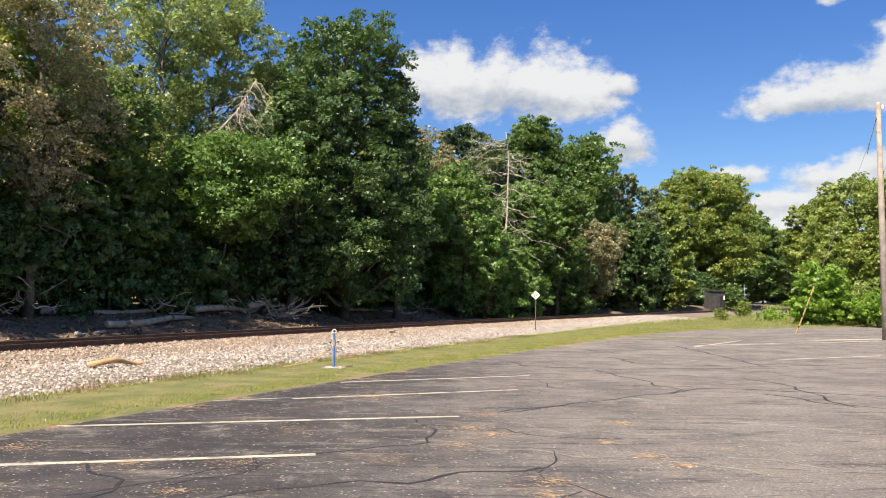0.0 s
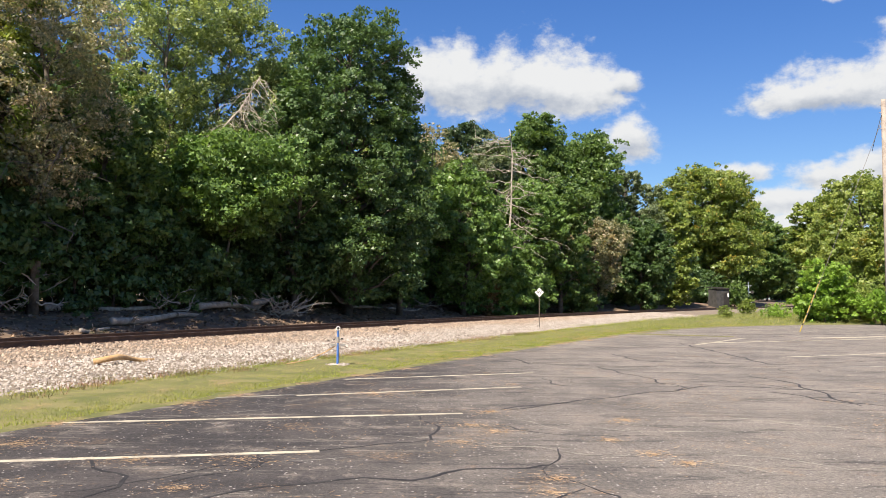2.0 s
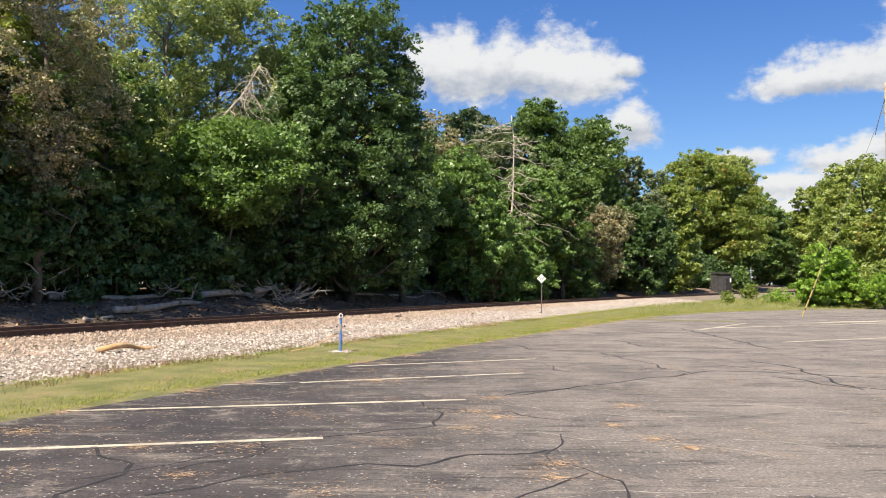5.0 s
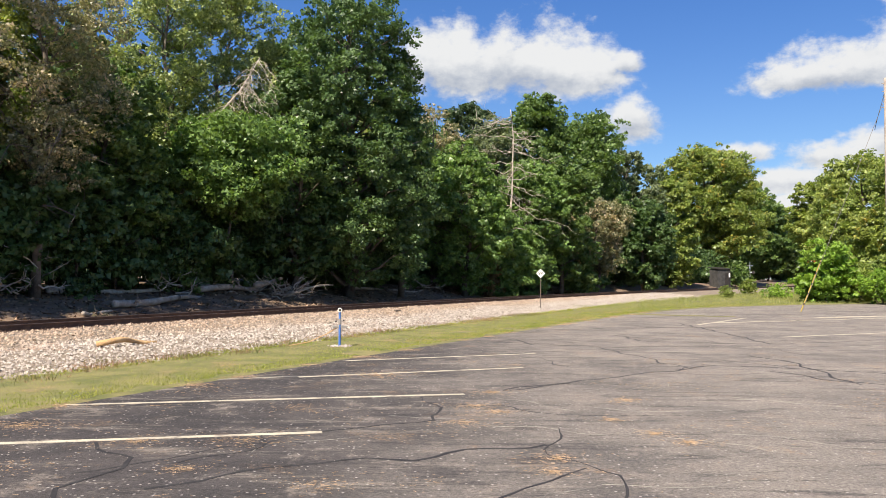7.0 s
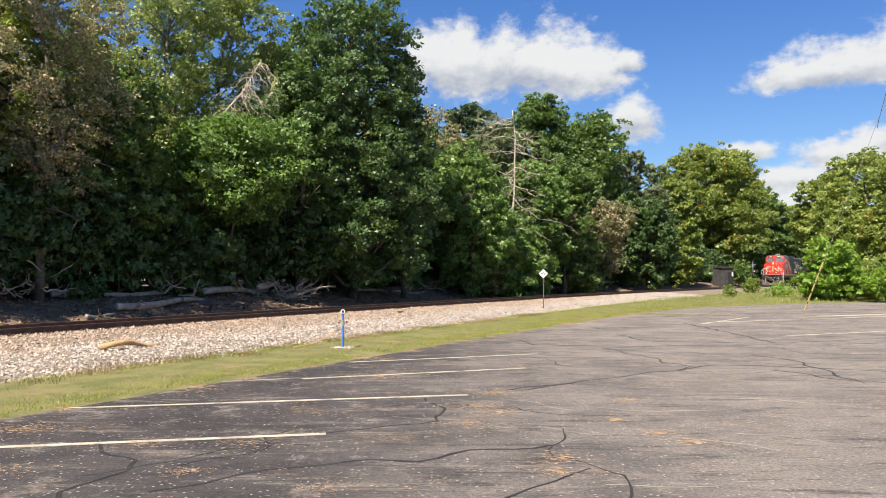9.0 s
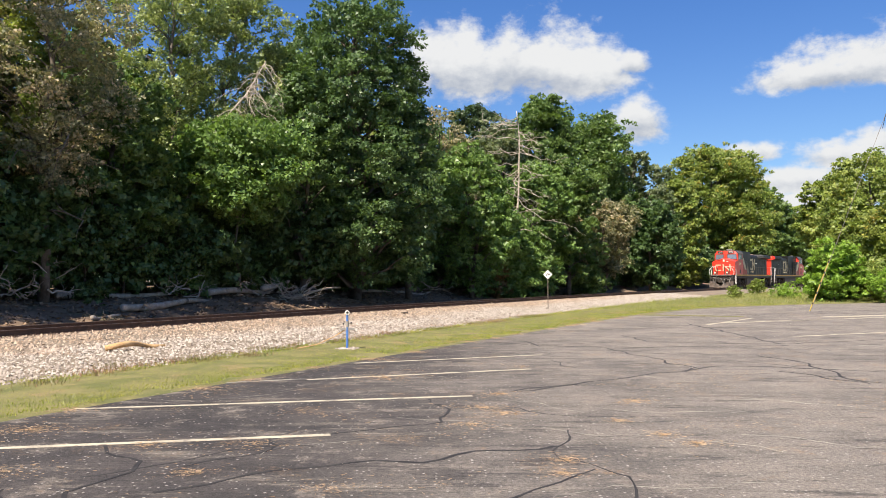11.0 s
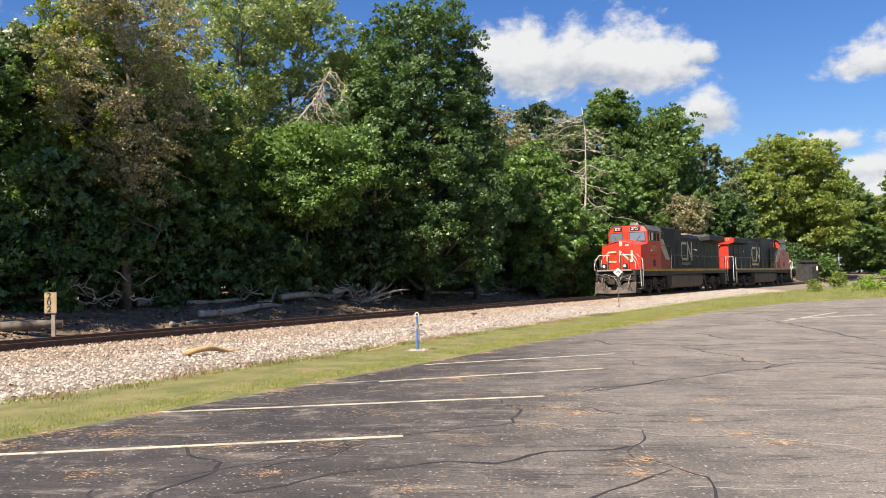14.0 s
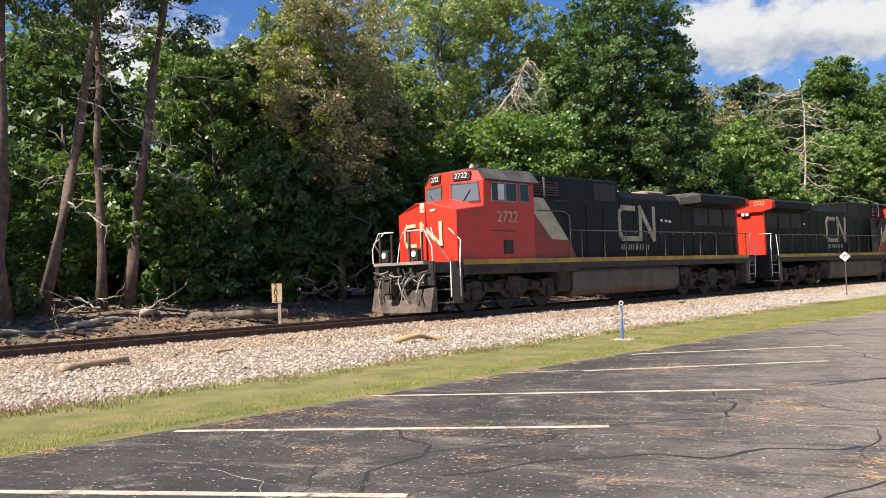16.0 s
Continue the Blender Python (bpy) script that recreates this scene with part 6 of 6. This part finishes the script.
def brush_pile(s, v, spread, n, seed, label, high=0.7):
    rng = np.random.default_rng(seed)
    c = on(s, v, bank_height(v) - 0.03)
    t = thing("brush_pile", pose(c.x, c.y, c.z, 0, 0, heading(s)), label, "brush pile")
    for i in range(n):
        bm = bmesh.new()
        p = Vector((rng.normal() * spread * 0.45, rng.normal() * 0.55, abs(rng.normal()) * high * 0.4))
        a = rng.uniform(0, 6.28)
        bare_branch(bm, rng, p, Vector((math.cos(a), math.sin(a), rng.uniform(-0.1, 0.6))).normalized(), rng.uniform(0.6, 2.0), rng.uniform(0.015, 0.045))
        part("stick", bm, DEAD_WOOD if i % 3 else LOG, t)


def wood_debris():
    log_piece(24.5, -8.4, 7.0, 0.14, 4, seed=1, bend=0.02, label="long pale fallen trunk lying along the earth bank", mat=DEAD_WOOD)
    log_piece(25.0, -6.3, 6.4, 0.15, 14, seed=2, bend=0.03, twigs=2)
    log_piece(30.5, -7.6, 5.0, 0.16, 8, seed=3, bend=0.03, lift=0.15, cut=True)
    log_piece(32.5, -7.2, 2.6, 0.13, 10, seed=4, bend=0.05, lift=0.5, tilt=-8)
    log_piece(35.5, -6.9, 3.4, 0.09, -8, seed=5, bend=0.06, lift=0.25, twigs=3, mat=DEAD_WOOD, tilt=-6)
    log_piece(42, -7.6, 5.0, 0.11, 5, seed=6, bend=0.03)
    log_piece(46, -7.0, 3.5, 0.08, -9, seed=7, bend=0.05, twigs=3)
    log_piece(14.2, -5.7, 3.4, 0.2, -38, seed=8, bend=0.02, label="thick bark-covered log with a pale cut end", mat=BARK)
    log_piece(10.2, -6.2, 3.0, 0.09, 12, seed=9, bend=0.06, twigs=2, mat=LOG)
    log_piece(7.6, -5.8, 2.6, 0.08, -14, seed=10, bend=0.06, twigs=2, mat=LOG)
    log_piece(12.0, -7.0, 2.2, 0.1, 40, seed=16, bend=0.05, twigs=1, mat=LOG)
    log_piece(20.5, -5.0, 1.4, 0.08, 8, seed=17, bend=0.08, twigs=1)
    brush_pile(33.0, -6.6, 2.2, 34, 1, "heap of broken grey branches below the trees")
    brush_pile(19.0, -8.0, 2.6, 16, 2, "bare grey branches of an uprooted tree top", 1.3)
    brush_pile(58.0, -8.2, 5.0, 18, 3, "dry brown brush at the edge of the wood")
    brush_pile(48.0, -7.8, 4.0, 12, 4, "dry brown brush at the edge of the wood")
    brush_pile(72.0, -8.0, 6.0, 14, 6, "dry brown brush at the edge of the wood")
    brush_pile(27.5, -8.2, 3.0, 12, 7, "scattered broken branches on the bank")
    brush_pile(9.0, -7.4, 3.0, 6, 8, "scattered broken branches on the bank")
    log_piece(12.9, 4.95, 1.4, 0.07, -12, "driftwood", "crooked tan branch lying on the ballast", TAN_WOOD, 0.09, 3, 0.02, 0.0, True, 0)
    log_piece(5.9, 3.5, 1.35, 0.095, 12, "short_log", "short brown log lying on the ballast", BROWN_LOG, 0.05, 5, 0.03, 0, True, 1)
    log_piece(29.1, 2.45, 0.42, 0.06, 0, "wood_chunk", "small dark chunk of wood on the ballast", BARK, 0.02, 6, 0.08, 0, False, 0)
    log_piece(8.7, 3.3, 0.4, 0.04, 5, "board_scrap", "small pale scrap of board on the ballast", CUT, 0.01, 6, 0.06, 0, False, 0)


blue_post(), whistle_sign(), milepost(), shed(), small_signal(), crossing_signal(), utility_pole(), wood_debris()


def leaf_litter():
    """Dead leaves and broken twigs on the earth bank."""
    rng = np.random.default_rng(44)
    P = []
    for _ in range(16000):
        s, v = 2 + 70 * rng.random() ** 1.4, rng.uniform(-9.5, -3.7)
        q = on(s, v, bank_height(v))
        rough = noise.noise((s * 0.5, v * 0.7, 1)) * 0.16 + noise.noise((s * 1.7, v * 1.9, 4)) * 0.07
        P.append((q.x, q.y, q.z + rough + 0.015))
    V, n = leaf_cloud(rng, [np.array(p) for p in P], [0.02] * len(P), [1] * len(P), 0.13, up=1.4)
    tagged(new("leaf_litter", leaf_mesh("leaf_litter", V, n, LITTER)), "brown dead leaves and twigs strewn over the bank", "leaf litter", "", "stuff")


LITTER = material("litter", (0.15, 0.095, 0.058), 0.95, second=(0.26, 0.18, 0.115), scale=3, grain=0.1, island=0.6)
leaf_litter()


def dead_trees():
    """Bare limbs that show pale against the leaves."""
    for az, dist, h, n, seed, label, top in ((4.6, 60.8, 14.4, 46, 1, "dead grey tree with bare drooping branches", 0), (-19.8, 40.5, 11.2, 34, 2, "leaning dead limb with a mass of drooping bare twigs", 5.0)):
        rng = np.random.default_rng(70 + seed)
        p = polar(az, dist)
        t = thing("dead_tree", pose(p.x, p.y, footing(p)), label, "dead tree")
        stem = [Vector((top * (i / 7) ** 2, rng.normal() * 0.08, h * i / 7)) + Vector((rng.normal() * 0.14 * (i > 0), 0, 0)) for i in range(8)]
        part("trunk", tube(stem, [0.13 * (1 - 0.115 * i) for i in range(8)], 8), DEAD_WOOD, t, smooth=True)
        for i in range(n):
            k = rng.uniform(2.6, 6.8) if seed == 1 else rng.uniform(5.6, 6.95)
            q = stem[int(k)].lerp(stem[int(k) + 1], k - int(k))
            a = rng.uniform(0, 6.28)
            bm = bmesh.new()
            bare_branch(bm, rng, q, Vector((math.cos(a), math.sin(a), rng.uniform(-0.6, 0.3) if seed == 1 else rng.uniform(-1.6, -0.3))).normalized(), rng.uniform(1.2, 3.4) * (1.3 if seed == 1 else 0.62), 0.032 if seed == 1 else 0.02)
            part("branch", bm, DEAD_WOOD, t)


dead_trees()


def near_bushes():
    for az, dist, h, w, leaf, n, size, label, seed in ((25.1, 61.0, 4.2, 2.0, "sprout", 7000, 0.19, "bright yellow-green sapling with large leaves", 1), (24.3, 62.0, 2.6, 1.5, "sprout", 3800, 0.19, "bright yellow-green sapling with large leaves", 2), (28.3, 60.0, 2.4, 1.6, "sprout", 4600, 0.16, "yellow-green bush at the end of the lot", 3),
                                                 (4.3, 59.4, 6.4, 2.3, "bright", 9000, 0.2, "bright green bush at the edge of the wood", 17), (2.9, 58.5, 3.0, 1.5, "rust", 3200, 0.16, "bush with dry reddish brown leaves", 4), (1.9, 57.5, 3.2, 1.5, "mid", 4200, 0.17, "green bush beside a dry brown one", 5), (20.4, 88.0, 1.8, 1.0, "lime", 1500, 0.15, "thin yellow-green bush beside the track", 6), (22.2, 70.0, 0.9, 1.4, "sprout", 1500, 0.13, "low green bush in the rough grass", 7), (19.0, 70.0, 1.3, 0.7, "lime", 500, 0.12, "thin weedy shrub in the rough grass", 8),
                                                 (17.3, 131.0, 5.0, 3.6, "dark", 5000, 0.36, "dark green bush beside the shed", 15), (19.6, 134.0, 4.0, 2.6, "mid", 3600, 0.34, "green bush beside the shed", 16), (15.6, 108.0, 3.0, 2.2, "lime", 3200, 0.22, "light green bush beside the track", 9), (9.3, 72.0, 3.0, 1.8, "mid", 4000, 0.2, "green bush at the edge of the wood", 10), (5.9, 64.0, 4.0, 1.8, "bright", 4500, 0.2, "bright green bush at the edge of the wood", 11), (26.4, 64.0, 3.4, 2.6, "lime", 12000, 0.16, "yellow-green bush at the end of the lot", 12), (30.2, 62.0, 4.0, 2.8, "lime", 12000, 0.16, "yellow-green bush at the end of the lot", 13), (25.6, 82.0, 3.6, 2.0, "lime", 7500, 0.17, "yellow-green bush by the track", 14)):
        p = polar(az, dist)
        make_tree("bush", (p.x, p.y), h, w, 0.05, leaf, n, size, 900 + seed, label, lobes=14, trunk=0.05, category="bush", clump=0.42, spray=6)


near_bushes()


# ---- what moves
FRONT = [(0, 268.0), (2, 238.5), (4, 208.8), (6, 179.0), (8, 148.8), (9, 133.4), (10, 118.2), (11, 103.2), (11.5, 95.1), (12, 86.4), (12.5, 77.6), (13, 68.8), (13.5, 59.9), (14, 51.0), (14.5, 42.0), (15, 33.5), (15.5, 25.0), (16, 16.5)]
LENGTH, GAP = 21.4, 1.1
LEAD_WHEELS = [w for w, _ in WHEELS[:6]]


def rail_pose(s, back=False):
    """A locomotive's pose with its middle at s; +x of the thing is its tail."""
    p = on(s, 0, RAIL)
    return pose(p.x, p.y, p.z, 0, 0, heading(s) + (180 if back else 0))


def motions():
    # wheels roll with the distance run, a row for every film frame
    times = [i / 30 for i in range(481)]
    run = np.interp(times, [t for t, _ in FRONT], [s for _, s in FRONT])
    for w, x in WHEELS:
        sign = -1 if w in LEAD_WHEELS else 1
        walk(w, [(t, pose(x, 0, 0.53, 0, sign * math.degrees((268 - s) / 0.53), 0)) for t, s in zip(times, run)])
    walk(lead, [(t, rail_pose(s + LENGTH / 2) @ pose(-LENGTH / 2, 0, 0)) for t, s in FRONT])
    walk(trail, [(t, rail_pose(s + LENGTH * 1.5 + GAP, True) @ pose(-LENGTH / 2, 0, 0)) for t, s in FRONT])


motions()
